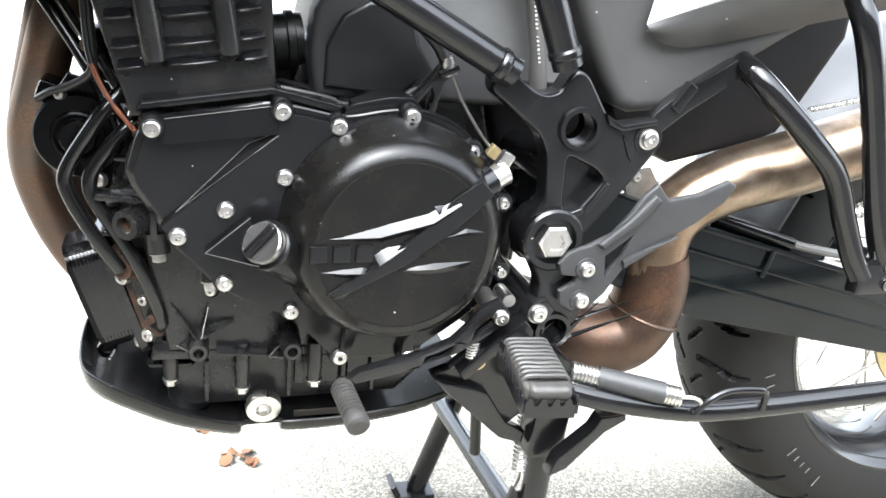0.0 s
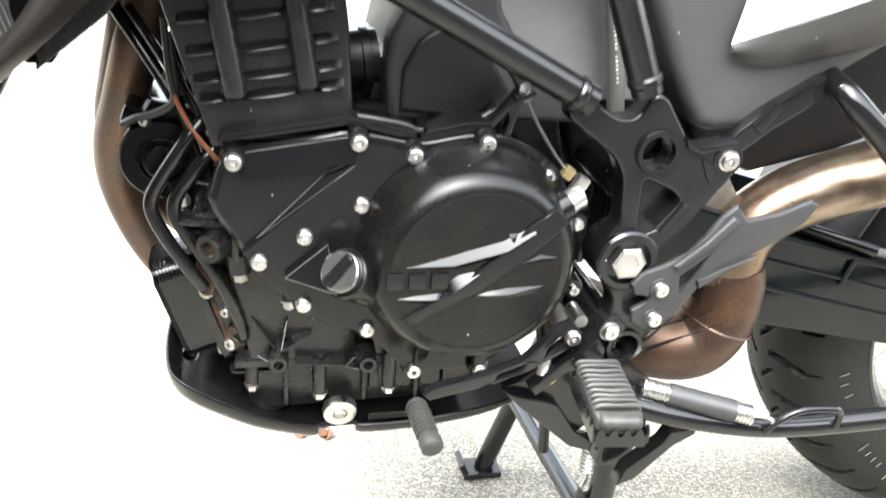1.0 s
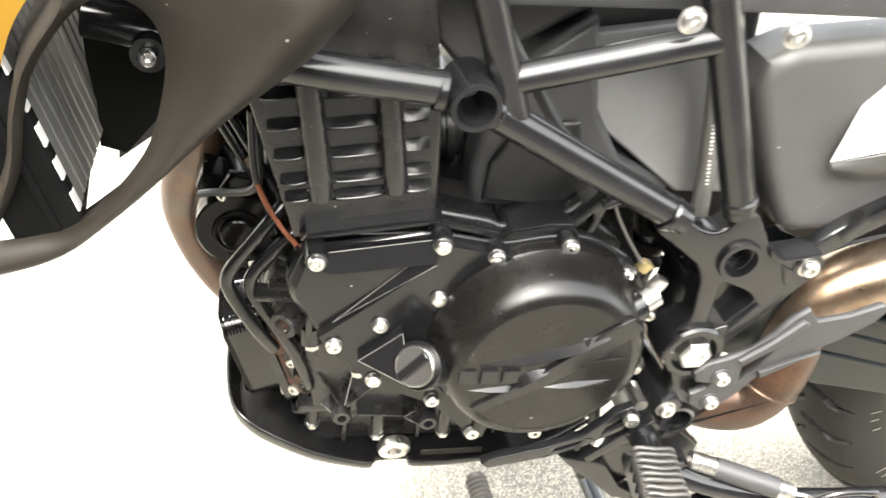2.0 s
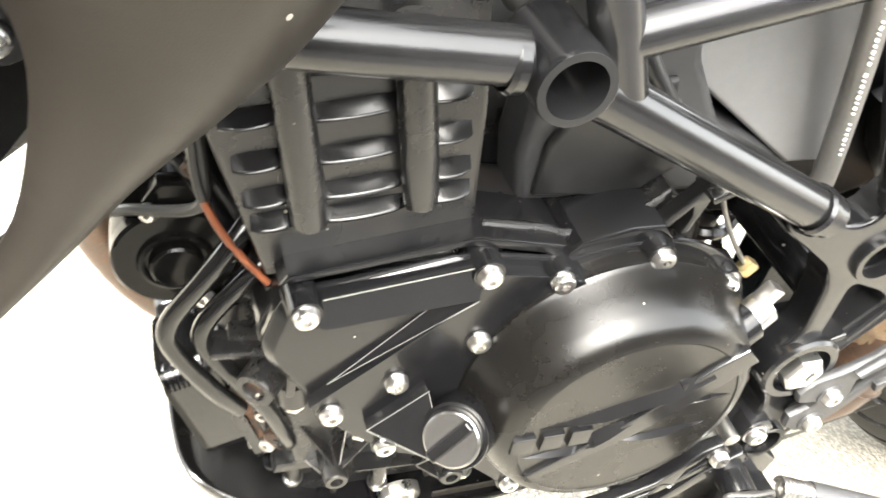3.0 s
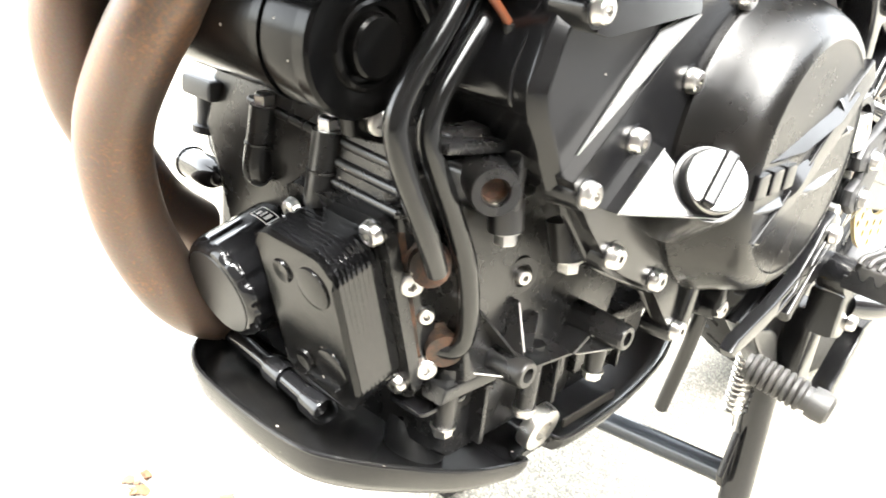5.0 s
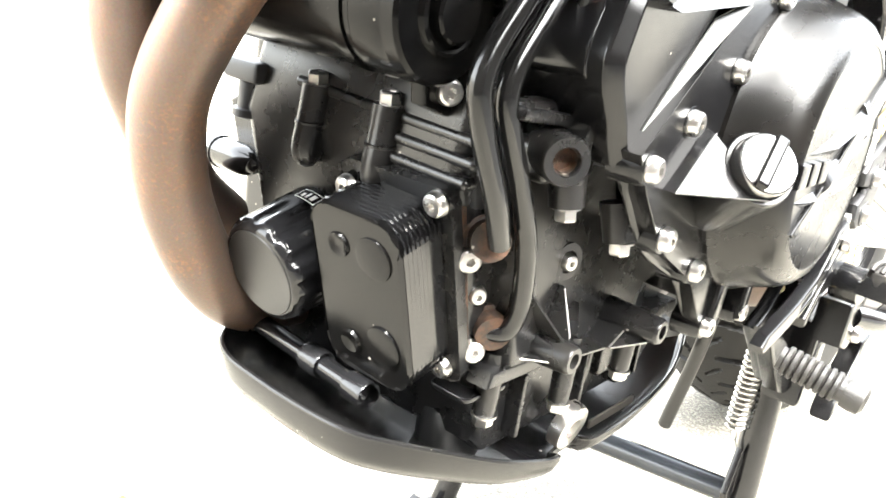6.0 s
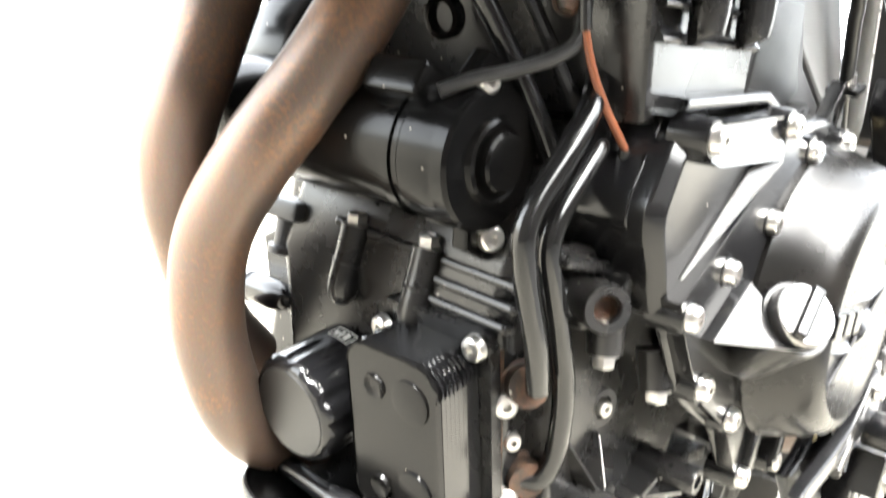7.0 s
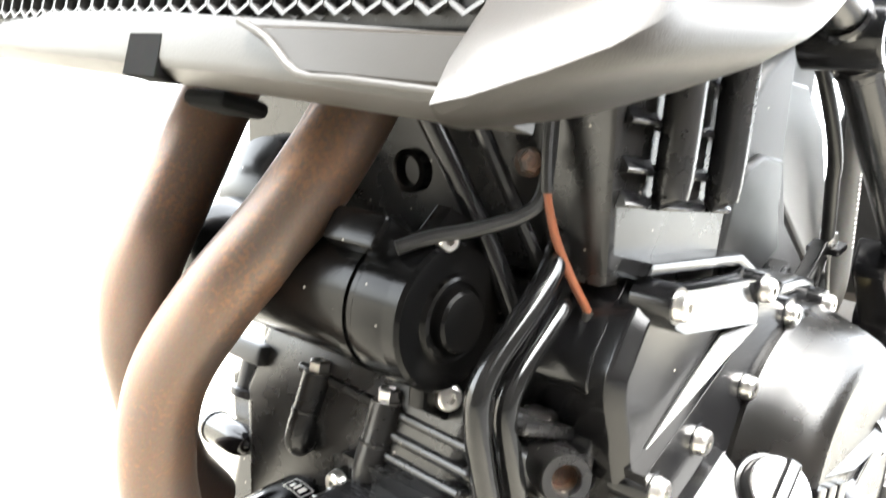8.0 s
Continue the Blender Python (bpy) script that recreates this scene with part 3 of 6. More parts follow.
def chamfered(line, levels):
    """A casting whose outline steps in: rows of (y, inset, inset along the front edge)."""
    bm = bmesh.new()
    loops = []
    for y, side, front in levels:
        share_of = [max(0.0, min(1.0, (-0.292 - x) / 0.010)) for x, z in line]
        a, b = inset_line(line, side), inset_line(line, front)
        loops.append([bm.verts.new((p[0] * (1 - w) + r[0] * w, y, p[1] * (1 - w) + r[1] * w)) for p, r, w in zip(a, b, share_of)])
    n = len(line)
    for a, b in zip(loops, loops[1:]):
        for k in range(n):
            bm.faces.new((a[k], a[(k + 1) % n], b[(k + 1) % n], b[k]))
    bm.faces.new(loops[-1])
    bm.faces.new(loops[0][::-1])
    return bm
cover = part("engine_cover", chamfered(cover_line, [(-0.098, 0.0170, 0.0035), (-0.1450, 0.0150, 0.0010), (-0.1465, 0.0060, 0.0012), (-0.1480, 0.0012, 0.0020), (-0.1503, 0.0000, 0.0042), (-0.1518, 0.0004, 0.0054), (-0.1526, 0.0016, 0.0062), (-0.1530, 0.0042, 0.0075)]), COVER, bike, "black painted engine side cover with bright bolts", 24)
cover.location.y = -0.0018
bolts_cover = [(-0.307, 0.551), (-0.218, 0.565), (-0.1765, 0.555), (-0.1215, 0.564), (-0.215, 0.516), (-0.2572, 0.491), (-0.291, 0.471), (-0.2075, 0.4075), (-0.167, 0.3645), (-0.110, 0.362), (-0.070, 0.538), (-0.035, 0.436), (-0.258, 0.433), (-0.040, 0.496)]
for x, z in bolts_cover:
    part("bolt_seat", bosses(bmesh.new(), [(x, -0.1612, z)], 0.0088, 0.018), COVER, cover)
for i, (x, z) in enumerate(bolts_cover):
    bolt(cover, (x, -0.1612, z), (0, -1, 0), BOLT if i not in (10, 11, 13) else BOLT_SMALL, spin=17 * i)
# raised rim along the top and the slanting facets
bm = prism([(-0.318, 0.560), (-0.314, 0.566), (-0.224, 0.580), (-0.206, 0.576), (-0.172, 0.568), (-0.176, 0.562), (-0.208, 0.570), (-0.226, 0.574)], -0.110, -0.150, 0.002)
prism([(-0.175, 0.560), (-0.165, 0.571), (-0.137, 0.577), (-0.118, 0.577), (-0.110, 0.567), (-0.140, 0.566)], -0.115, -0.152, 0.003, bm=bm)
part("top_rim", bm, COVER, cover)
# raised land round the sunk front field, which a slanting facet and a sloping strip bound
land_line = [(-0.2905, 0.4885), (-0.2210, 0.5475), (-0.2195, 0.5650), (-0.205, 0.5625), (-0.171, 0.5555), (-0.140, 0.5625), (-0.130, 0.470), (-0.163, 0.366), (-0.172, 0.3640), (-0.206, 0.4005), (-0.246, 0.4200), (-0.259, 0.4280), (-0.285, 0.4550), (-0.2955, 0.4675), (-0.3030, 0.4780)]
part("raised_land", prism(land_line, -0.150, -0.1608, 0.0006), COVER, cover)
def solid(front, back_y):
    """A low block whose front corners are given and whose back is flat."""
    bm = bmesh.new()
    f = [bm.verts.new(p) for p in front]
    b = [bm.verts.new((p[0], back_y, p[2])) for p in front]
    bm.faces.new(f)
    bm.faces.new(b[::-1])
    for k in range(len(f)):
        n = (k + 1) % len(f)
        bm.faces.new((f[k], b[k], b[n], f[n]))
    return bm
T, K, G = Vector((-0.2925, -0.1535, 0.4868)), Vector((-0.2410, -0.1535, 0.5395)), Vector((-0.2205, -0.1618, 0.5476))
M, H = T.lerp(G, 0.72), Vector((-0.2225, -0.1590, 0.5490))
part("slanting_facet", solid([T, M, G, H, K], -0.150), COVER, cover, "", 8)
def pale_edge(a, b, parent, r=0.00032):
    """A thin pale line along an edge."""
    part("pale_edge", tube([a, b], r, 6), GREYHOSE, parent)
for a, b in ((T, K), (K, H), (T, G)):
    pale_edge(a + Vector((0, -0.0002, 0)), b + Vector((0, -0.0002, 0)), cover)
bm = solid([(-0.2990, -0.1575, 0.5568), (-0.3035, -0.1600, 0.5415), (-0.2970, -0.1618, 0.5396), (-0.2205, -0.1618, 0.5484), (-0.2205, -0.1582, 0.5698)], -0.148)
bmesh.ops.bevel(bm, geom=[e for e in bm.edges if e.calc_face_angle(0) > 0.5], offset=0.0012, segments=2, profile=0.5, affect="EDGES")
part("sloping_strip", bm, COVER, cover, "", 20)
pale_edge((-0.2985, -0.1584, 0.5570), (-0.2220, -0.1590, 0.5688), cover)

# clutch dome with its relief
clutch = part("clutch_cover", lathe([(0.0905, -0.02), (0.0900, 0.003), (0.0880, 0.006), (0.0845, 0.015), (0.0805, 0.026), (0.0765, 0.0330), (0.0715, 0.0372), (0.0660, 0.0385), (0.0645, 0.0378), (0, 0.0375)], (-0.1300, -0.161, 0.4735), (0, -1, 0), 96), DOME, bike, "black painted round clutch cover with a raised relief")
clutch.location.y = -0.0012
for spot in ((-0.169, -0.166, 0.551), (-0.122, -0.166, 0.5560), (-0.072, -0.166, 0.532)):
    part("boss", bosses(bmesh.new(), [spot], 0.0065, 0.012), COVER, clutch)
for x, z, dx in ((-0.163, 0.378, 0.006), (-0.112, 0.376, 0.005)):
    prism([(x - dx, z - 0.018), (x + dx, z - 0.018), (x + dx * 2.2, z + 0.028), (x - dx * 0.4, z + 0.028)], -0.152, -0.166, 0.003, bm=(bm := bmesh.new()))
    part("cast_web", bm, COVER, clutch)
YF = -0.1985
def relief(name, pts, h, bevel=0.0015, label=""):
    part(name, prism(pts, YF + 0.003, YF - h, bevel), COVER, clutch, label)
relief("relief_band", [(-0.187, 0.437), (-0.160, 0.455), (-0.133, 0.475), (-0.110, 0.494), (-0.094, 0.512), (-0.074, 0.526), (-0.063, 0.515), (-0.080, 0.498), (-0.100, 0.480), (-0.127, 0.460), (-0.158, 0.444), (-0.178, 0.434)], 0.0030, 0.0015)
def facet(upper, lower, heights):
    """A slope that looks up: its upper edge lies on the dome, its lower edge stands proud."""
    bm = bmesh.new()
    rows = []
    for (xa, za), (xb, zb), h in zip(upper, lower, heights):
        rows.append([bm.verts.new((xa, YF + 0.0010, za)), bm.verts.new((xb, YF - h, zb)), bm.verts.new((xb + 0.0008, YF - h * 0.85, zb - 0.0008)), bm.verts.new((xb + 0.003, YF + 0.0010, zb - 0.006))])
    for a, b in zip(rows, rows[1:]):
        for k in range(3):
            bm.faces.new((a[k], b[k], b[k + 1], a[k + 1]))
    bm.faces.new(rows[0][::-1])
    bm.faces.new(rows[-1])
    part("relief_facet", bm, COVER, clutch, "", 20)
facet([(-0.187, 0.4815), (-0.150, 0.4915), (-0.114, 0.5012), (-0.093, 0.5120)], [(-0.186, 0.4806), (-0.150, 0.4828), (-0.110, 0.4940), (-0.089, 0.5080)], (0.0004, 0.0042, 0.0052, 0.0045))
facet([(-0.1575, 0.4560), (-0.153, 0.4690), (-0.148, 0.4730), (-0.129, 0.4760)], [(-0.1570, 0.4545), (-0.149, 0.4605), (-0.142, 0.4655), (-0.129, 0.4745)], (0.0020, 0.0048, 0.0048, 0.0030))
facet([(-0.192, 0.4553), (-0.176, 0.4578), (-0.159, 0.4595), (-0.1565, 0.4560)], [(-0.191, 0.4545), (-0.176, 0.4540), (-0.162, 0.4540), (-0.1560, 0.4540)], (0.0004, 0.0028, 0.0034, 0.0030))
facet([(-0.131, 0.4555), (-0.118, 0.4592), (-0.106, 0.4615), (-0.075, 0.4615)], [(-0.130, 0.4550), (-0.118, 0.4555), (-0.104, 0.4560), (-0.076, 0.4608)], (0.0004, 0.0028, 0.0032, 0.0004))
facet([(-0.185, 0.4335), (-0.178, 0.4415), (-0.169, 0.4435)], [(-0.1845, 0.4330), (-0.176, 0.4375), (-0.1695, 0.4430)], (0.0004, 0.0030, 0.0004))
facet([(-0.098, 0.4815), (-0.083, 0.4905), (-0.067, 0.4855)], [(-0.097, 0.4810), (-0.082, 0.4850), (-0.068, 0.4850)], (0.0003, 0.0016, 0.0003))
for x0 in (-0.2005, -0.1835, -0.1665):
    relief("emblem_bar", [(x0, 0.463), (x0 + 0.013, 0.463), (x0 + 0.013, 0.476), (x0, 0.476)], 0.0032, 0.0012)
# release shaft housing running off the dome
bm = tube([(-0.108, -0.190, 0.497), (-0.0575, -0.175, 0.5190)], 0.0125, 18)
for t in (0.52, 0.72):
    p = Vector((-0.108, -0.190, 0.497)).lerp(Vector((-0.0575, -0.175, 0.5190)), t)
    d = Vector((0.0505, 0.015, 0.022)).normalized()
    lathe([(0.0125, -0.002), (0.0142, -0.002), (0.0142, 0.002), (0.0125, 0.002)], p, d, 20, bm)
part("release_housing", bm, COVER, clutch)
bm = tube([(-0.0585, -0.1753, 0.5185), (-0.046, -0.171, 0.524)], 0.0100, 18)
block((-0.047, -0.170, 0.533), (0.011, 0.009, 0.016), Matrix.Rotation(0.5, 3, "Y"), 0.002, bm)
part("release_lever", bm, STEEL, clutch, "bright metal clutch release lever end")

# oil filler: triangular pedestal and slotted cap
bm = bmesh.new()
base = [bm.verts.new((x, -0.150, z)) for x, z in ((-0.2735, 0.4590), (-0.2440, 0.4930), (-0.2300, 0.4560))]
top = [bm.verts.new(p) for p in ((-0.2722, -0.1690, 0.4595), (-0.2400, -0.1690, 0.4868), (-0.2360, -0.2010, 0.4610))]
for k in range(3):
    bm.faces.new((base[k], base[(k + 1) % 3], top[(k + 1) % 3], top[k]))
bm.faces.new(top)
bmesh.ops.bevel(bm, geom=[e for e in bm.edges if len(e.link_faces) == 2], offset=0.0007, segments=2, profile=0.5, affect="EDGES")
filler = part("filler_neck", bm, COVER, bike, "black cast oil filler neck", 20)
for a, b in (((-0.2722, -0.1694, 0.4595), (-0.2400, -0.1694, 0.4868)), ((-0.2722, -0.1694, 0.4595), (-0.2360, -0.2012, 0.4610))):
    pale_edge(Vector(a), Vector(b), filler)
AXC = Vector((-0.54, -0.64, 0.54)).normalized()
CAP = Vector((-0.2325, -0.1935, 0.4760))
part("filler_collar", lathe([(0.0200, -0.050), (0.0195, -0.006), (0.0185, -0.0035), (0.0165, -0.0035)], CAP, AXC, 44), COVER, filler)
bm = lathe([(0.0160, -0.010), (0.0160, 0.0018), (0.0154, 0.0034), (0.0144, 0.0040), (0, 0.0034)], CAP, AXC, 48)
part("filler_cap", bm, CAPMETAL, filler, "worn alloy oil filler cap with a grip bar")
along = Vector((0.62, 0, 0.78))
along = (along - AXC * along.dot(AXC)).normalized()
grip = Matrix((along, AXC, along.cross(AXC))).transposed()
part("grip_bar", block(CAP + AXC * 0.0055, (0.0298, 0.0060, 0.0072), grip, 0.0018, segs=3), COVER, filler)

# cylinder block, leaning forward, with louvres
cyl_line = [(-0.322, 0.552), (-0.345, 0.632), (-0.372, 0.725), (-0.240, 0.755), (-0.224, 0.645), (-0.218, 0.564)]
cylinder = part("cylinder_block", prism(cyl_line, -0.137, 0.120, 0.004), CASE, bike, "black cylinder block with cooling ribs")
for x0, z0, x1, z1 in ((-0.305, 0.597, -0.318, 0.690), (-0.2545, 0.604, -0.268, 0.695)):
    bm = tube([(x0 + 0.0004, -0.142, z0 - 0.005, 0.003), (x0, -0.145, z0, 0.0062), (x0, -0.1475, z0 + 0.006, 0.0084), (x1, -0.1475, z1, 0.0084)], 0.0084, 20, 4)
    part("column", bm, CASE, cylinder)
def fin(xa, xb, z, out, name="cooling_rib"):
    """A ledge on the flank, thickest midway and fading at both ends."""
    rows_f = []
    for i in range(9):
        t = i / 8
        h = out * math.sin(math.pi * (0.04 + 0.92 * t)) ** 0.3
        x = xa + (xb - xa) * t
        zz = z + 0.14 * (x - xa)
        rows_f.append([(x, -0.1355, zz + 0.0068), (x, -0.1365 - h, zz + 0.0012), (x, -0.1372 - h, zz), (x, -0.1365 - h, zz - 0.0012), (x, -0.1355, zz - 0.0020)])
    bm = bmesh.new()
    g = [[bm.verts.new(p) for p in row] for row in rows_f]
    for a, b in zip(g, g[1:]):
        for k in range(4):
            bm.faces.new((a[k], a[k + 1], b[k + 1], b[k]))
    bm.faces.new(g[0])
    bm.faces.new(g[-1][::-1])
    part(name, bm, COVER, cylinder, "", 40)
for k, z in enumerate((0.5905, 0.6045, 0.6240, 0.6460, 0.6680)):
    s = -0.14 * (z - 0.59)
    fin(-0.300 + s, -0.256 + s, z, 0.0088)
    fin(-0.249 + s, -0.227 + s, z + 0.0065, 0.0076)
    fin(-0.329 + s * 1.6, -0.308 + s, z - 0.003, 0.0076)
part("recess_panel", prism([(-0.299, 0.594), (-0.308, 0.676), (-0.268, 0.682), (-0.258, 0.600)], -0.136, -0.1385, 0.001), CASE, cylinder)
part("throttle_body", prism([(-0.228, 0.556), (-0.229, 0.604), (-0.200, 0.600), (-0.165, 0.604), (-0.160, 0.556)], -0.062, 0.090, 0.010, segs=3), CASE, bike, "black throttle body between cylinder and airbox")
head = part("cylinder_head", prism([(-0.385, 0.700), (-0.395, 0.760), (-0.378, 0.800), (-0.245, 0.825), (-0.228, 0.770), (-0.232, 0.725)], -0.125, 0.110, 0.008), CASE, bike, "black cylinder head cover with fins")
bm = bmesh.new()
for z in (0.742, 0.758, 0.774):
    block((-0.31, -0.128, z), (0.10, 0.012, 0.0035), Matrix.Rotation(radians(-10), 3, "Y"), 0.001, bm)
part("cooling_rib", bm, CASE, head)

# airbox, intake stub and engine cable
airbox = part("airbox", prism([(-0.188, 0.567), (-0.193, 0.597), (-0.190, 0.632), (-0.160, 0.690), (-0.120, 0.720), (-0.104, 0.652), (-0.078, 0.612), (-0.030, 0.592), (-0.030, 0.564)], -0.080, -0.116, 0.007, segs=3), PLASTIC, bike, "black plastic airbox with a grey lid")
part("airbox_body", prism([(-0.175, 0.566), (-0.180, 0.600), (-0.160, 0.690), (-0.110, 0.735), (0.02, 0.745), (0.040, 0.600), (-0.030, 0.566)], -0.080, 0.110, 0.010, segs=3), PLASTIC, airbox)
part("facet_panel", prism([(-0.182, 0.576), (-0.181, 0.608), (-0.169, 0.631), (-0.150, 0.642), (-0.118, 0.645), (-0.108, 0.612), (-0.095, 0.592), (-0.123, 0.571)], -0.114, -0.1215, 0.004, segs=3), RUBBER, airbox)
bm = prism([(-0.106, 0.640), (-0.112, 0.700), (-0.02, 0.715), (0.012, 0.690), (0.016, 0.585), (-0.026, 0.585)], -0.090, -0.117, 0.004, segs=3)
for v in bm.verts:
    v.co.y += (v.co.z - 0.600) * 0.24
part("airbox_lid", bm, LIDPLASTIC, airbox, "lighter grey plastic lid leaning inwards")
bm = tube([(-0.214, -0.050, 0.597), (-0.190, -0.050, 0.600)], 0.024, 22)
lathe([(0.024, -0.004), (0.027, -0.003), (0.027, 0.003), (0.024, 0.004)], (-0.200, -0.050, 0.598), (1, 0, 0.1), 24, bm)
part("intake_stub", bm, RUBBER, airbox)
hose = part("breather_hose", tube([(-0.045, -0.128, 0.735), (-0.030, -0.130, 0.690), (-0.019, -0.132, 0.640), (-0.010, -0.134, 0.585), (-0.004, -0.13, 0.56)], 0.0070, 12), GREYHOSE, bike, "grey rubber hose with worn white printing")
for k in range(30):
    t = k / 29
    p = Vector((-0.0335, -0.1366, 0.700)).lerp(Vector((-0.0145, -0.1402, 0.606)), t)
    if k % 9 == 4:
        continue
    part("print_mark", block(p, (0.0017, 0.0010, (0.0017, 0.0009, 0.0021, 0.0013)[k * 7 % 4]), Matrix.Rotation(radians(12), 3, "Y"), 0.0), WHITE, hose)

# clutch cable: bracket, cable and fitting
bracket = part("cable_bracket", prism([(-0.128, 0.560), (-0.122, 0.572), (-0.105, 0.592), (-0.098, 0.602), (-0.086, 0.602), (-0.085, 0.594), (-0.094, 0.588), (-0.098, 0.572), (-0.100, 0.560), (-0.108, 0.556), (-0.116, 0.556)], -0.140, -0.150, 0.002, [[(-0.118, 0.566), (-0.104, 0.584), (-0.102, 0.578), (-0.106, 0.564)]]), CASE, bike, "black forked cable bracket")
part("bracket_lip", block((-0.093, -0.148, 0.598), (0.016, 0.020, 0.005), Matrix.Rotation(radians(-25), 3, "Y"), 0.0015), CASE, bracket)
part("cable", tube([(-0.092, -0.149, 0.600), (-0.082, -0.149, 0.580), (-0.066, -0.149, 0.556), (-0.050, -0.150, 0.536)], 0.0014, 8), DULLSTEEL, bracket)
part("cable_sleeve", tube([(-0.25, -0.11, 0.82), (-0.205, -0.135, 0.740), (-0.165, -0.152, 0.680), (-0.140, -0.156, 0.649), (-0.120, -0.152, 0.632), (-0.103, -0.149, 0.616), (-0.0945, -0.148, 0.603)], 0.0042, 12), RUBBER, bracket)
part("cable_ferrule", tube([(-0.0945, -0.148, 0.607), (-0.090, -0.149, 0.594)], 0.0052, 12), STEEL, bracket, "bright cable ferrule")
part("cable_nipple", block((-0.049, -0.150, 0.535), (0.010, 0.008, 0.011), Matrix.Rotation(0.6, 3, "Y"), 0.002), ZINC, bracket, "yellow zinc cable fitting")

# frame: tubes and cast plate
YT = -0.179
def frame_tube(a, b, r, label="", mid=None):
    pts = [a, b] if mid is None else [a, mid, b]
    return part("frame_tube", tube(pts, r, 22, 8), TUBEPAINT, bike, label)
frame_tube((-0.236, YT, 0.6955), (-0.440, -0.165, 0.724), 0.0114, "black powder coated steel frame tube", (-0.335, -0.176, 0.7065))
lower_tube = frame_tube((-0.208, YT, 0.684), (-0.052, -0.183, 0.603), 0.0118)
frame_tube((-0.186, YT, 0.670), (-0.236, -0.180, 0.800), 0.0105)
frame_tube((-0.196, YT, 0.703), (-0.068, -0.182, 0.7375), 0.0100)
frame_tube((-0.088, -0.180, 0.790), (-0.010, -0.184, 0.610), 0.0118)
joint = part("frame_joint", lathe([(0.0118, 0.006), (0.0124, 0.0085), (0.0158, 0.0085), (0.0166, 0.006), (0.0166, -0.030), (0.0118, -0.030), (0.0118, 0.006)], (-0.219, -0.1875, 0.691), (0, -1, 0), 34), FRAME, bike, "black open frame joint sleeve")
for c, d, r in (((-0.239, YT, 0.694), (-1, 0, 0.1), 0.0128), ((-0.204, YT, 0.682), (1, 0, -0.52), 0.0130), ((-0.064, -0.184, 0.609), (1, 0, -0.52), 0.0135), ((-0.014, -0.184, 0.620), (0.4, 0, -1), 0.0132)):
    part("weld_collar", lathe([(r * 0.9, -0.004), (r, -0.002), (r, 0.002), (r * 0.9, 0.004)], c, d, 24), FRAME, lower_tube)
plate_line = [(-0.064, 0.612), (-0.050, 0.604), (-0.030, 0.590), (-0.020, 0.587), (-0.010, 0.590), (-0.004, 0.602), (0.004, 0.608), (0.013, 0.603), (0.026, 0.584), (0.040, 0.564), (0.055, 0.566), (0.073, 0.569), (0.085, 0.561), (0.086, 0.550), (0.080, 0.541), (0.067, 0.523), (0.052, 0.502), (0.036, 0.482), (0.024, 0.466), (0.030, 0.450), (0.040, 0.430), (0.040, 0.405), (0.030, 0.386), (0.012, 0.372), (-0.002, 0.380), (-0.008, 0.400), (-0.004, 0.430), (-0.016, 0.452), (-0.024, 0.470), (-0.021, 0.486), (-0.010, 0.503), (-0.014, 0.540), (-0.022, 0.556), (-0.046, 0.574), (-0.066, 0.588)]
plate_holes = [circle(0.010, 0.562, 0.0135, 26), rounded_line([(0.004, 0.540), (0.030, 0.529), (0.040, 0.520), (0.020, 0.495), (0.014, 0.491), (0.006, 0.497)], 0.006, 4), circle(0.012, 0.387, 0.0125, 22)]
frame_plate = part("frame_plate", prism(rounded_line(plate_line, 0.006, 3), -0.156, -0.178, 0.0030, plate_holes, segs=3, clamp=False), FRAME, bike, "black cast frame plate with round openings")
for x, z, r, w in ((0.010, 0.562, 0.0135, 0.0045), (0.012, 0.387, 0.0125, 0.0045)):
    part("boss", lathe([(r, 0.004), (r + w * 0.8, 0.004), (r + w, 0.0), (r + w, -0.03), (r, -0.03), (r, 0.004)], (x, -0.178, z), (0, -1, 0), 32), FRAME, frame_plate)
part("boss", lathe([(0.0265, -0.03), (0.0265, 0.004), (0.0245, 0.006), (0.0195, 0.006), (0.0190, -0.002), (0, -0.002)], (0.0, -0.178, 0.470), (0, -1, 0), 40), FRAME, frame_plate)
part("boss", lathe([(0.0130, -0.02), (0.0125, 0.003), (0, 0.003)], (0.072, -0.176, 0.555), (0, -1, 0), 26), FRAME, frame_plate)
part("cast_rib", prism([(0.022, 0.492), (0.040, 0.519), (0.0445, 0.517), (0.027, 0.490)], -0.160, -0.1815, 0.0018, segs=3), FRAME, frame_plate)
part("cast_rib", prism([(0.012, 0.493), (0.022, 0.497), (0.026, 0.492), (0.014, 0.488)], -0.160, -0.1805, 0.0015, segs=3), FRAME, frame_plate)
part("plate_web", prism([(-0.002, 0.545), (0.026, 0.540), (0.048, 0.520), (0.020, 0.485), (0.000, 0.485)], -0.157, -0.163, 0.001), FRAME, frame_plate)
part("cast_facet", prism([(0.048, 0.558), (0.060, 0.552), (0.060, 0.536), (0.056, 0.540)], -0.170, -0.1800, 0.0015), FRAME, frame_plate)
part("cast_rib", prism([(0.030, 0.575), (0.046, 0.566), (0.076, 0.571), (0.076, 0.567), (0.046, 0.561), (0.034, 0.566)], -0.165, -0.182, 0.0015), FRAME, frame_plate)
for k in range(4):
    part("thread_ring", lathe([(0.0140, -0.0008), (0.0122, 0.0), (0.0140, 0.0008)], (0.010, -0.174 + 0.004 * k, 0.562), (0, -1, 0), 28), FRAME, frame_plate)
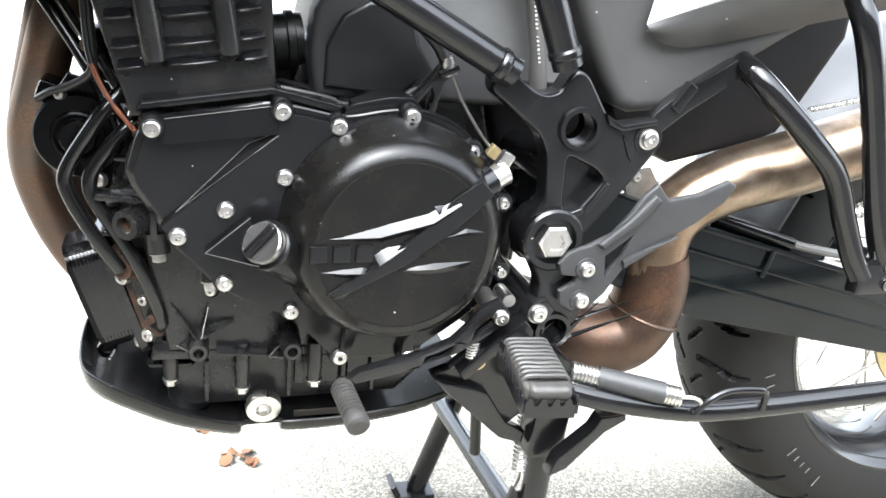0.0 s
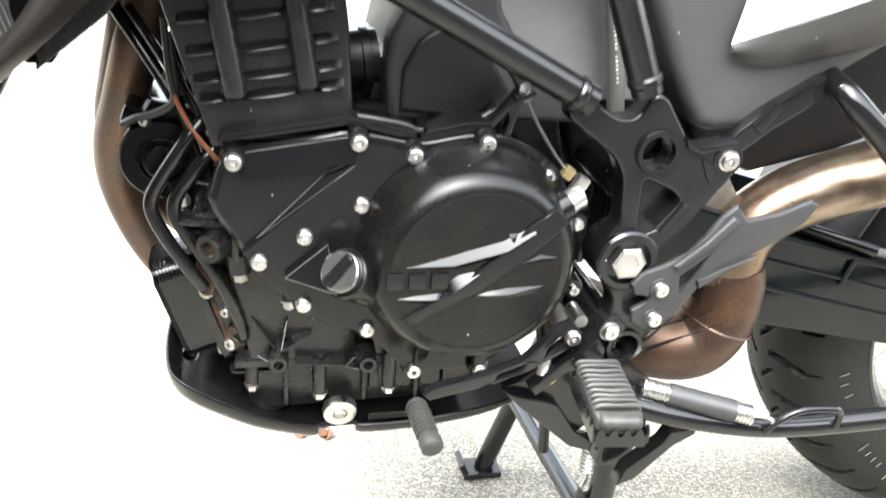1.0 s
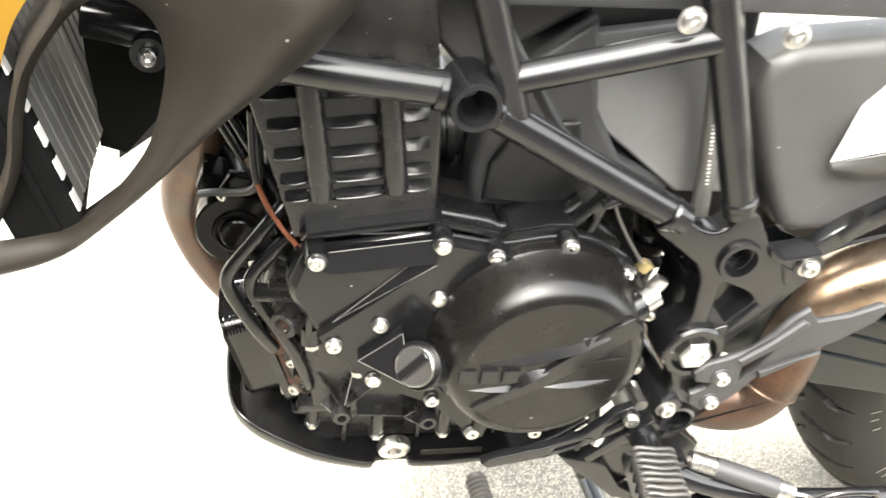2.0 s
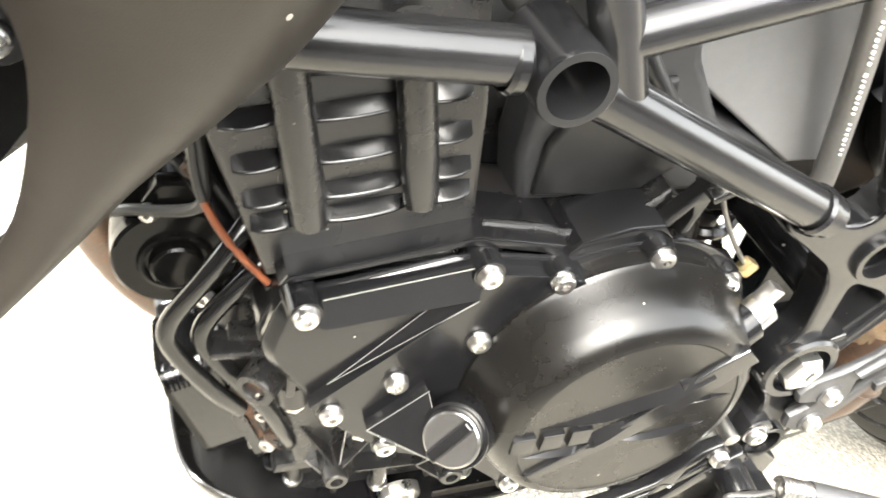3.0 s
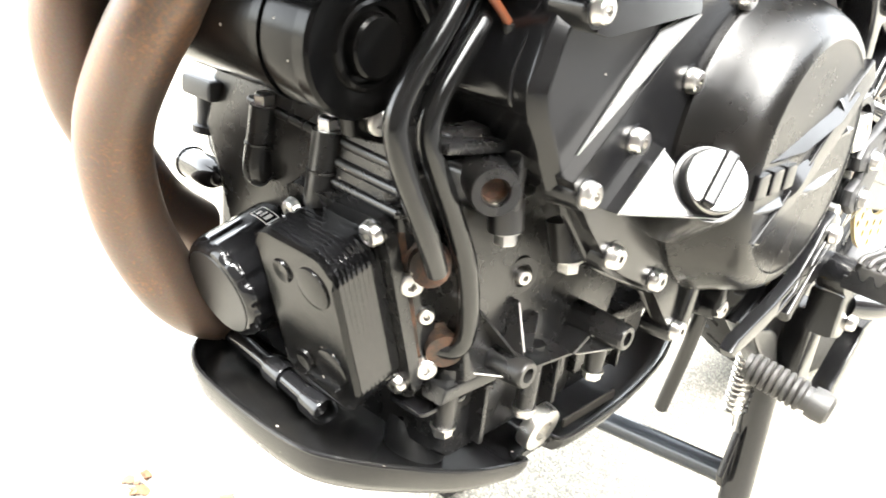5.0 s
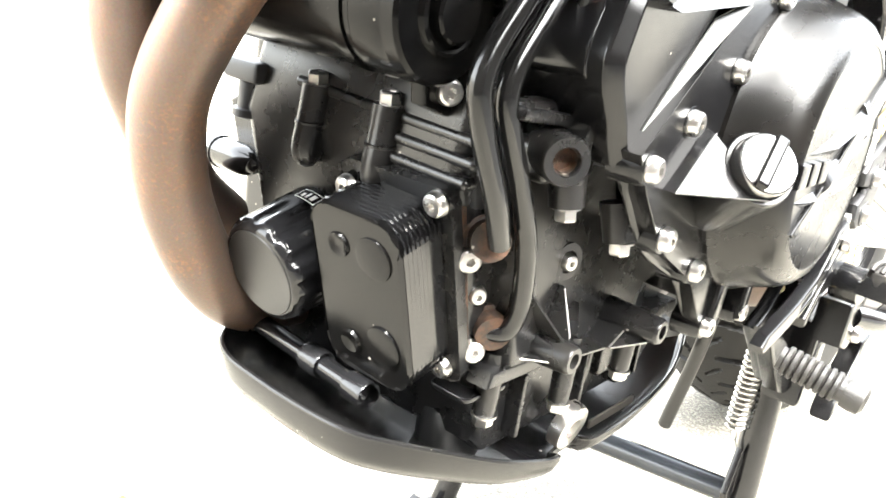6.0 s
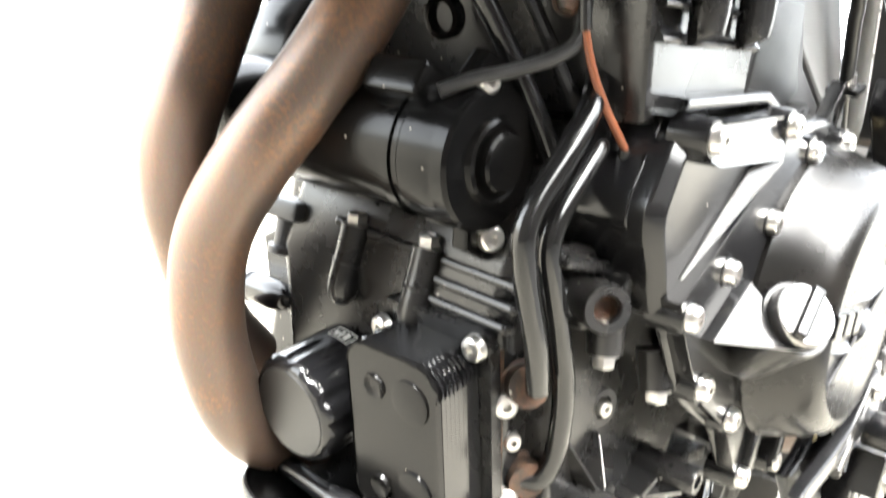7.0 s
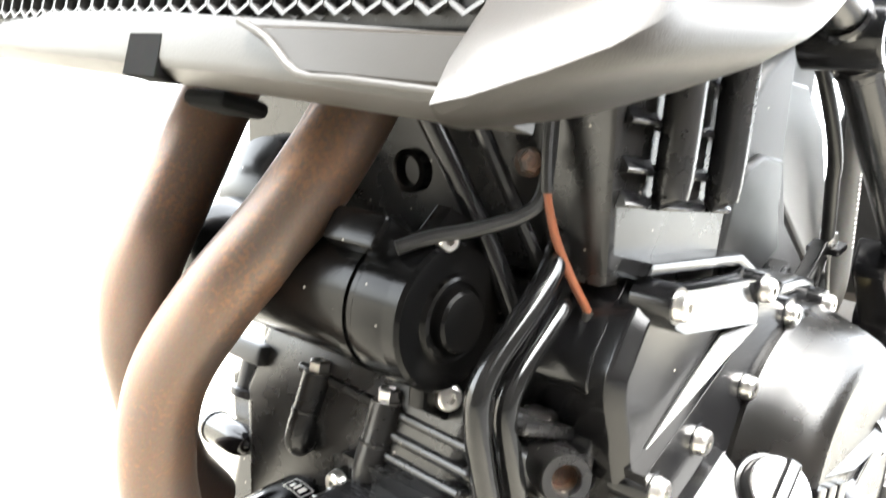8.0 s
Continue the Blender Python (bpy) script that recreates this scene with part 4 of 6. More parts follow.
bolt(frame_plate, (0.0, -0.176, 0.470), (0, -1, 0), HEX_PIVOT, "pivot_bolt", 12)
bolt(frame_plate, (0.072, -0.179, 0.555), (0, -1, 0), BOLT_BIG)

# rear shock behind the plate
shock = part("rear_shock", tube([(0.020, -0.010, 0.390), (0.050, -0.010, 0.620)], 0.019, 20), CASE, bike, "black rear shock absorber")
part("shock_spring", spring_bm((0.026, -0.010, 0.430), (0.048, -0.010, 0.600), 0.028, 0.0052, 7, 16), GLOSS, shock, "black shock spring")
part("cross_member", tube([(-0.004, -0.165, 0.400), (-0.004, 0.165, 0.400)], 0.016, 18), FRAME, bike, "black frame cross tube")
part("cross_member", tube([(0.004, -0.165, 0.520), (0.004, 0.165, 0.520)], 0.014, 18), FRAME, bike, "black frame cross tube")

part("inner_mudguard", prism([(-0.050, 0.640), (0.200, 0.640), (0.190, 0.560), (0.130, 0.512), (0.070, 0.488), (-0.008, 0.496), (-0.030, 0.560)], -0.066, 0.090, 0.012, segs=3), SHADEDPLASTIC, bike, "black plastic inner mudguard")
# heel guard
shield_line = [(0.004, 0.452), (0.012, 0.462), (0.030, 0.468), (0.050, 0.478), (0.063, 0.494), (0.073, 0.510), (0.084, 0.520), (0.096, 0.507), (0.124, 0.512), (0.150, 0.523), (0.158, 0.519), (0.149, 0.504), (0.124, 0.485), (0.097, 0.470), (0.080, 0.460), (0.064, 0.446), (0.050, 0.424), (0.038, 0.412), (0.022, 0.408), (0.010, 0.416), (0.008, 0.428), (0.020, 0.435), (0.022, 0.440), (0.008, 0.442)]
heel = part("heel_guard", prism(shield_line, -0.182, -0.190, 0.003, [[(0.046, 0.458), (0.066, 0.474), (0.060, 0.458), (0.048, 0.442)]]), PLASTIC, bike, "dark grey plastic heel guard")
bm = prism([(0.060, 0.490), (0.080, 0.512), (0.086, 0.508), (0.070, 0.488), (0.040, 0.466), (0.036, 0.470)], -0.188, -0.1955, 0.003)
prism([(0.060, 0.455), (0.084, 0.467), (0.110, 0.476), (0.084, 0.462), (0.062, 0.448)], -0.188, -0.194, 0.0015, bm=bm)
part("guard_fold", bm, PLASTIC, heel)
for p in ((0.029, -0.191, 0.448), (0.028, -0.191, 0.420)):
    part("bolt_seat", bosses(bmesh.new(), [p], 0.0100, 0.014), PLASTIC, heel)
for p in ((0.029, -0.191, 0.448), (0.028, -0.191, 0.420)):
    bolt(heel, p, (0, -1, 0), BOLT)

# exhaust
link_pipe = part("exhaust_pipe", tube([(0.142, -0.115, 0.405, 0.0325), (0.138, -0.115, 0.435, 0.030), (0.150, -0.117, 0.472, 0.029), (0.190, -0.121, 0.500, 0.030), (0.270, -0.130, 0.527, 0.0315), (0.400, -0.140, 0.570, 0.033), (0.56, -0.15, 0.62, 0.033)], 0.03, 32, 7), EXHAUST, bike, "heat tinted golden steel exhaust pipe")
part("exhaust_bend", tube([(-0.02, -0.050, 0.372, 0.033), (0.050, -0.090, 0.350, 0.034), (0.088, -0.106, 0.339, 0.0345), (0.120, -0.113, 0.344, 0.0350), (0.138, -0.115, 0.370, 0.0350), (0.142, -0.115, 0.406, 0.0340), (0.139, -0.115, 0.430, 0.0312)], 0.034, 32, 8), BROWNPIPE, link_pipe, "scorched brown lower exhaust bend")
part("weld_seam", lathe([(0.0350, -0.002), (0.0366, 0), (0.0350, 0.002)], (0.1385, -0.115, 0.3695), (0.28, -0.05, 0.96), 32), BROWNPIPE, link_pipe)
tab = part("hanger_tab", prism([(0.098, 0.506), (0.124, 0.511), (0.137, 0.492), (0.128, 0.478), (0.103, 0.484)], -0.103, -0.107, 0.0008), DULLSTEEL, link_pipe, "dull steel hanger tab")
bolt(tab, (0.109, -0.107, 0.503), (0, -1, 0), BOLT_SMALL)
part("hanger_spring", spring_bm((0.245, -0.150, 0.578), (0.335, -0.155, 0.598), 0.0022, 0.0006, 30), STEEL, link_pipe)
part("hanger_spring", spring_bm((0.30, -0.158, 0.480), (0.37, -0.160, 0.500), 0.006, 0.0015, 12), STEEL, link_pipe)

# swingarm, hugger and brake line
arm_line = [(0.000, 0.515), (0.060, 0.500), (0.200, 0.455), (0.440, 0.390), (0.640, 0.338), (0.650, 0.300), (0.600, 0.282), (0.440, 0.308), (0.190, 0.362), (0.060, 0.415), (0.0, 0.430)]
swing_arm = part("swing_arm", prism(arm_line, -0.090, -0.122, 0.004), SWING, bike, "glossy dark green-black box section swingarm")
bm = bmesh.new()
for o, h in ((0.010, 0.006), (0.034, 0.004), (0.062, 0.005)):
    d = Vector((0.40, 0, -0.108))
    block((0.37, -0.122, 0.416 - o), (0.50, 0.006, h), Matrix.Rotation(radians(15.2), 3, "Y"), 0.0015, bm)
block((0.262, -0.123, 0.420), (0.006, 0.006, 0.030), Matrix.Rotation(radians(15), 3, "Y"), 0.0015, bm)
part("pressed_edge", bm, SWING, swing_arm)
part("right_arm", prism(arm_line, 0.090, 0.122, 0.004), SWING, swing_arm)
hug = []
for i in range(9):
    a = radians(100 + 70 * i / 8)
    hug.append([(0.61 + 0.352 * math.cos(a) * (1 - 0.05 * abs(k) / 2), 0.045 * k, 0.335 + 0.352 * math.sin(a) * (1 - 0.05 * abs(k) / 2)) for k in (-2, -1, 0, 1, 2)])
part("rear_hugger", sheet(hug, 0.004), PLASTIC, bike, "black plastic rear mudguard over the tyre")
part("brake_line", tube([(0.20, -0.100, 0.462), (0.29, -0.118, 0.438), (0.38, -0.122, 0.420), (0.48, -0.124, 0.392)], 0.0045, 10), GREYHOSE, bike, "grey brake line along the swingarm")
part("line_sleeve", tube([(0.205, -0.100, 0.461), (0.29, -0.118, 0.4385)], 0.0075, 12), GLOSS, bike, "black sleeve round the brake line")

# rear wheel
AX, AZ, WS = 0.606, 0.336, 1.040
axle = (AX, 0, AZ)
wheel = part("rear_wheel", lathe([(0.0, -0.06), (0.030, -0.06), (0.046, -0.052), (0.046, -0.044), (0.028, -0.036), (0.026, 0.036), (0.046, 0.044), (0.046, 0.052), (0.030, 0.06), (0, 0.06)], axle, (0, -1, 0), 40), DULLSTEEL, bike, "spoked rear wheel with a dark tyre")
tyre_profile = [(0.214, -0.058), (0.224, -0.066), (0.248, -0.073), (0.272, -0.075), (0.292, -0.070), (0.306, -0.056), (0.315, -0.036), (0.319, -0.014), (0.320, 0.0), (0.319, 0.014), (0.315, 0.036), (0.306, 0.056), (0.292, 0.070), (0.272, 0.075), (0.248, 0.073), (0.224, 0.066), (0.214, 0.058)]
# tread: the tyre's skin, with slanting grooves sunk into it
def tyre_skin(n_around, n_row):
    prof = [Vector(((r * WS), h)) for r, h in tyre_profile]
    prof = [p for p in smooth_path([(p.x, p.y, 0) for p in prof], 5)]
    verts_t, faces_t = [], []
    pitch = 2 * math.pi / 34
    for i in range(n_around):
        a = 2 * math.pi * i / n_around
        for p in prof:
            r, h = p.x, p.y
            u = abs(h)
            side = 0.5 * pitch if h > 0 else 0.0
            deep = 0.0
            if r > 0.270 * WS:
                lean = 26.0 * (u - 0.045) ** 2 + 0.9 * u
                g = ((a + side - lean) % pitch) * r
                if 0.020 < u < 0.0725 and g < 0.0085 * min(1.0, (0.075 - u) / 0.014):
                    deep = 0.0065
                g = ((a + side + 3.2 * u) % pitch) * r
                if 0.004 < u < 0.024 and g < 0.006:
                    deep = 0.0055
            r2, h2 = r - deep * (0.6 if u > 0.06 else 1.0), h * (1 - (0.075 if deep and u > 0.050 else 0))
            verts_t.append((AX + r2 * math.cos(a), h2, AZ + r2 * math.sin(a)))
    m = len(prof)
    for i in range(n_around):
        j = (i + 1) % n_around
        faces_t += [(i * m + k, j * m + k, j * m + k + 1, i * m + k + 1) for k in range(m - 1)]
    me = bpy.data.meshes.new("tyre")
    me.from_pydata(verts_t, [], faces_t)
    bm = bmesh.new()
    bm.from_mesh(me)
    bpy.data.meshes.remove(me)
    return bm
tyre = part("tyre", tyre_skin(760, 5), TYRE, wheel, "worn black tyre with slanting grooves", 40)
part("rim", lathe([(r * WS, h) for r, h in ((0.216, -0.060), (0.224, -0.068), (0.228, -0.068), (0.226, -0.062), (0.214, -0.056), (0.206, -0.040), (0.200, -0.02), (0.200, 0.02), (0.206, 0.040), (0.214, 0.056), (0.226, 0.062), (0.228, 0.068), (0.224, 0.068), (0.216, 0.060), (0.206, 0.044), (0.194, 0.02), (0.194, -0.02), (0.206, -0.044), (0.216, -0.060))], axle, (0, -1, 0), 90), GLOSS, wheel, "black wheel rim")
bm = bmesh.new()
for k in range(40):
    a = radians(9 * k + (4 if k % 4 < 2 else -4))
    side = -1 if k % 2 else 1
    b = a + radians(34 if k % 4 < 2 else -34)
    tube([(AX + 0.044 * math.cos(b), side * 0.048, AZ + 0.044 * math.sin(b)), (AX + 0.196 * math.cos(a), side * 0.012, AZ + 0.196 * math.sin(a))], 0.0017, 6, bm=bm)
part("spokes", bm, STEEL, wheel, "thin bright wire spokes")
bm = prism(circle(AX, AZ, 0.128, 64), -0.066, -0.071, 0.0, [circle(AX, AZ, 0.080, 40)] + [circle(AX + rr * math.cos(radians(a)), AZ + rr * math.sin(radians(a)), 0.0048, 10) for a in range(0, 360, 20) for rr in ((0.090, 0.104, 0.118) if a % 40 else (0.097, 0.111))])
part("brake_disc", bm, ZINC, wheel, "drilled brake disc")
# faint raised marks on the sidewall
for a0, r0, l in ((196, 0.262, 0.012), (199, 0.262, 0.010), (203, 0.258, 0.010), (222, 0.262, 0.014), (225, 0.262, 0.008), (228, 0.262, 0.008), (231, 0.262, 0.008), (236, 0.266, 0.016)):
    a = radians(a0)
    part("sidewall_mark", block((AX + r0 * WS * math.cos(a), -0.0757, AZ + r0 * WS * math.sin(a)), (l, 0.0008, 0.0014), Matrix.Rotation(-a, 3, "Y"), 0.0), GREYHOSE, tyre)

# side panels
panel = part("side_panel", prism([(-0.013, 0.690), (-0.010, 0.712), (0.010, 0.724), (0.136, 0.742), (0.330, 0.775), (0.330, 0.705), (0.262, 0.672), (0.205, 0.640), (0.170, 0.618), (0.105, 0.580), (0.093, 0.573), (0.066, 0.570), (0.050, 0.576), (0.036, 0.596), (0.020, 0.625)], -0.110, -0.158, 0.012, segs=4), GREYPLASTIC, bike, "dark grey plastic side panel")
bm = bmesh.new()
wing = {"a": (0.060, -0.1665, 0.643), "b": (0.084, -0.150, 0.724), "c": (0.330, -0.150, 0.800), "d": (0.330, -0.225, 0.758), "e": (0.120, -0.185, 0.671)}
v = {k: bm.verts.new(p) for k, p in wing.items()}
for f in ("abe", "bcde"):
    bm.faces.new([v[k] for k in f])
wing_top = part("wing_panel", bm, SILVER, bike, "pale silver wing panel on the flank", 12)
edge = [(0.060, -0.1665, 0.6425), (0.090, -0.1775, 0.6570), (0.120, -0.1850, 0.6705), (0.190, -0.1990, 0.7020), (0.260, -0.2120, 0.7300), (0.330, -0.2250, 0.7575)]
under = [(0.062, -0.1640, 0.6385), (0.080, -0.1640, 0.6300), (0.100, -0.1640, 0.6285), (0.140, -0.1620, 0.6350), (0.220, -0.1600, 0.6540), (0.330, -0.1600, 0.6780)]
middle = [((a[0] + b[0]) / 2, (a[1] + b[1]) / 2 - 0.0035, (a[2] + b[2]) / 2 - 0.001) for a, b in zip(edge, under)]
part("wing_underside", sheet(spline_rows([edge, middle, under], 4, 4), 0.002), GREYPLASTIC, wing_top, "dark grey rounded underside of the wing", 60)
part("tail_guard", prism([(0.060, 0.600), (0.081, 0.556), (0.105, 0.529), (0.148, 0.512), (0.229, 0.532), (0.258, 0.543), (0.277, 0.571), (0.312, 0.636), (0.312, 0.700), (0.184, 0.680)], -0.070, -0.100, 0.008), SHADEDPLASTIC, bike, "black plastic inner guard behind the side panel")

# luggage rack tubes with their strut
rack = part("rack_tube", tube([(0.156, -0.160, 0.617), (0.162, -0.186, 0.606), (0.200, -0.202, 0.570), (0.240, -0.203, 0.535), (0.262, -0.204, 0.495), (0.280, -0.205, 0.462), (0.296, -0.205, 0.440)], 0.0105, 18), GLOSS, bike, "glossy black luggage rack tube")
part("rack_tube", tube([(0.228, -0.190, 0.680), (0.238, -0.203, 0.650), (0.262, -0.205, 0.590), (0.292, -0.206, 0.505), (0.312, -0.206, 0.462), (0.330, -0.206, 0.440)], 0.0105, 18), GLOSS, bike, "glossy black luggage rack tube")
part("rack_foot", block((0.312, -0.206, 0.440), (0.050, 0.016, 0.034), None, 0.004), GLOSS, rack)
bolt(rack, (0.318, -0.215, 0.452), (0, -1, 0), BOLT)
bolt(rack, (0.322, -0.215, 0.434), (0, -1, 0), BOLT)
bm = prism([(0.074, 0.562), (0.080, 0.574), (0.100, 0.592), (0.145, 0.620), (0.160, 0.624), (0.166, 0.614), (0.160, 0.608), (0.111, 0.576), (0.088, 0.557)], -0.156, -0.170, 0.003)
part("rack_strut", bm, FRAME, rack)
part("strut_clip", block((0.103, -0.168, 0.588), (0.010, 0.010, 0.026), Matrix.Rotation(radians(35), 3, "Y"), 0.002), FRAME, rack)

# ---- foot controls and stands ----
stand_bracket = part("stand_bracket", prism([(-0.090, 0.347), (-0.066, 0.356), (-0.040, 0.378), (-0.018, 0.402), (-0.012, 0.414), (0.004, 0.416), (0.010, 0.404), (0.010, 0.380), (0.034, 0.356), (0.052, 0.340), (0.048, 0.318), (0.020, 0.300), (-0.004, 0.300), (-0.020, 0.286), (-0.032, 0.296), (-0.056, 0.318)], -0.160, -0.172, 0.003), FRAME, bike, "black steel stand and footrest bracket")
bm = prism([(-0.092, 0.350), (-0.080, 0.344), (-0.052, 0.336), (-0.040, 0.330), (-0.020, 0.300), (0.000, 0.288), (-0.002, 0.276), (-0.024, 0.284), (-0.050, 0.308), (-0.078, 0.334)], -0.168, -0.182, 0.003)
prism([(-0.018, 0.400), (-0.012, 0.416), (0.002, 0.418), (0.010, 0.408), (0.002, 0.392)], -0.168, -0.184, 0.003, bm=bm)
part("bracket_tongue", bm, FRAME, stand_bracket)
bolt(stand_bracket, (-0.006, -0.184, 0.406), (0, -1, 0), BOLT_BIG, "bracket_bolt")
bm = lathe([(0.0085, -0.012), (0.0085, 0.002), (0.0075, 0.004), (0, 0.004)], (-0.056, -0.185, 0.366), (0, -1, 0), 18)
part("pin", bm, ZINC, stand_bracket, "yellow zinc pin head")
prism_b = prism([(-0.046, 0.388), (-0.020, 0.404), (-0.012, 0.396), (-0.012, 0.380), (-0.046, 0.372), (-0.068, 0.352), (-0.074, 0.360)], -0.172, -0.196, 0.003)
part("footrest_lug", prism_b, FRAME, stand_bracket)

# footrest: toothed steel tread and ribbed rubber
LEAN_PEG = Matrix.Rotation(radians(-7), 3, "Z")
PEG = Vector((-0.035, -0.257, 0.3985))
def pad_line(w, l, r):
    return rounded_line([(-w / 2, -l / 2), (w / 2, -l / 2), (w / 2, l / 2), (-w / 2, l / 2)], r, 5)
def pad(line, z0, z1, bevel):
    """A flat pad of the outline on the footrest's own plane."""
    bm = prism(line, z0, z1, bevel, segs=3)
    for v in bm.verts:
        x, z, y = v.co
        v.co = PEG + LEAN_PEG @ Vector((x, y, z))
    return bm
footrest = part("footrest", pad(pad_line(0.040, 0.080, 0.010), -0.018, -0.011, 0.002), FRAME, bike, "black toothed steel footrest", 20)
teeth = []
for k in range(33):
    teeth.append((-0.040 + 0.080 * k / 32, -0.0035 if k % 4 in (1, 2) else -0.0085))
for s in (-1, 1):
    bm = prism([(-0.040, -0.017), *teeth, (0.040, -0.017)], s * 0.0195, s * 0.0212, 0.0)
    for v in bm.verts:
        y, x, z = v.co
        v.co = PEG + LEAN_PEG @ Vector((x, y, z))
    part("toothed_rail", bm, FRAME, footrest, "", 20)
bm = prism([(-0.019, -0.020), *[(-0.019 + 0.038 * k / 16, -0.004 if k % 4 in (1, 2) else -0.0095) for k in range(17)], (0.019, -0.020)], -0.0405, -0.0425, 0.0)
for v in bm.verts:
    x, y, z = v.co
    v.co = PEG + LEAN_PEG @ Vector((x, y - 0.10 * abs(x) * -1, z))
part("toothed_rail", bm, FRAME, footrest, "", 20)
part("footrest_rubber", pad(pad_line(0.0365, 0.078, 0.012), -0.011, 0.0015, 0.003), PEGRUBBER, footrest, "worn grey ribbed footrest rubber")
for k in range(10):
    y = 0.0345 - 0.0064 * k
    bend = 0.0016 * math.sin(k * 1.7)
    part("rubber_rib", tube([PEG + LEAN_PEG @ Vector((-0.0168, y, 0.0005)), PEG + LEAN_PEG @ Vector((-0.0135, y - 0.0005, 0.0042)), PEG + LEAN_PEG @ Vector((0, y - 0.0022 + bend * 0.5, 0.0052)), PEG + LEAN_PEG @ Vector((0.0135, y - 0.0005, 0.0042)), PEG + LEAN_PEG @ Vector((0.0168, y, 0.0005))], 0.0021, 8, 3), PEGRUBBER, footrest)
part("rubber_nose", block(PEG + LEAN_PEG @ Vector((0.0, -0.0345, -0.0015)), (0.032, 0.013, 0.011), LEAN_PEG, 0.0048, segs=4), PEGRUBBER, footrest)
bm = tube([(-0.022, -0.196, 0.380), (-0.024, -0.215, 0.380)], 0.013, 14)
part("footrest_hinge", bm, FRAME, footrest)

# gear lever
gear = part("gear_lever", prism([(-0.060, 0.420), (-0.046, 0.426), (-0.036, 0.414), (-0.042, 0.402), (-0.058, 0.392), (-0.078, 0.380), (-0.120, 0.366), (-0.160, 0.358), (-0.166, 0.364), (-0.158, 0.370), (-0.112, 0.381), (-0.084, 0.392), (-0.068, 0.408)], -0.190, -0.199, 0.002, [[(-0.064, 0.402), (-0.054, 0.412), (-0.050, 0.408), (-0.066, 0.394)], [(-0.104, 0.379), (-0.082, 0.387), (-0.086, 0.381), (-0.106, 0.373)]]), FRAME, bike, "black slotted gear lever")
bolt(gear, (-0.045, -0.199, 0.4115), (0, -1, 0), BOLT)
part("gear_joint", tube([(-0.038, -0.172, 0.424), (-0.038, -0.196, 0.424)], 0.0055, 12), STEEL, gear, "bright gear linkage joint")
a, b = Vector((-0.1745, -0.2110, 0.3660)), Vector((-0.1690, -0.2560, 0.3580))
bm = tube([a, b], 0.0070, 16)
d = (b - a).normalized()
for k in range(8):
    part("rubber_rib", lathe([(0.0070, -0.0020), (0.0088, -0.0012), (0.0090, 0.0008), (0.0070, 0.0020)], a.lerp(b, 0.10 + 0.085 * k), d, 18), PEGRUBBER, gear)
lathe([(0.0086, -0.009), (0.0092, -0.004), (0.0086, 0.001), (0.006, 0.0028), (0, 0.003)], b, d, 20, bm)
part("gear_rubber", bm, PEGRUBBER, gear, "worn grey ribbed gear lever rubber")
part("gear_shaft", tube([(-0.045, -0.12, 0.4115), (-0.045, -0.192, 0.4115)], 0.008, 14), DULLSTEEL, gear)
linkage = part("gear_linkage", tube([(-0.046, -0.186, 0.398), (-0.062, -0.184, 0.376), (-0.078, -0.182, 0.360)], 0.0042, 10), FRAME, bike, "black gear linkage rod")
part("linkage_spring", spring_bm((-0.060, -0.186, 0.384), (-0.062, -0.188, 0.370), 0.0045, 0.0009, 6), STEEL, linkage)

# folded side stand
side_stand = part("side_stand", tube([(0.004, -0.206, 0.350), (0.045, -0.218, 0.341), (0.100, -0.226, 0.332), (0.145, -0.230, 0.328), (0.210, -0.236, 0.332), (0.330, -0.244, 0.342), (0.470, -0.250, 0.352)], 0.0098, 18), GLOSS, bike, "glossy black side stand folded back")
part("stand_hinge", prism([(-0.020, 0.364), (0.014, 0.366), (0.020, 0.340), (0.002, 0.324), (-0.022, 0.332)], -0.188, -0.212, 0.004), FRAME, side_stand)
bolt(side_stand, (0.010, -0.212, 0.336), (0, -1, 0), BOLT)
S0, S1 = Vector((0.024, -0.203, 0.360)), Vector((0.112, -0.236, 0.347))
part("spring", spring_bm(S0, S0.lerp(S1, 0.26), 0.0074, 0.0016, 8, 12), STEEL, side_stand, "bright coil spring end")
part("spring", spring_bm(S0.lerp(S1, 0.80), S1, 0.0074, 0.0016, 6, 12), STEEL, side_stand, "bright coil spring end")
part("spring_sleeve", tube([S0.lerp(S1, 0.24), S0.lerp(S1, 0.84)], 0.0098, 18), PLASTIC, side_stand, "dull black spring sleeve")
part("spring_hook", tube([S1, (0.122, -0.240, 0.348), (0.130, -0.241, 0.343), (0.128, -0.241, 0.335)], 0.0019, 8), STEEL, side_stand)
part("stand_tang", tube([(0.126, -0.240, 0.332), (0.136, -0.243, 0.346), (0.152, -0.245, 0.355), (0.178, -0.246, 0.355), (0.190, -0.245, 0.350), (0.192, -0.243, 0.333)], 0.0030, 10), FRAME, side_stand, "bent steel tang on the side stand")

# centre stand
centre = part("centre_stand", tube([(0.036, -0.158, 0.342), (0.012, -0.172, 0.012)], 0.0125, 18), FRAME, bike, "black tubular centre stand, folded out")
part("far_leg", tube([(0.078, 0.086, 0.310), (0.000, 0.116, 0.012)], 0.0125, 18), FRAME, centre)
part("cross_brace", tube([(0.022, -0.165, 0.165), (0.020, 0.112, 0.140)], 0.0105, 16), BLUESTEEL, centre, "glossy dark cross brace")
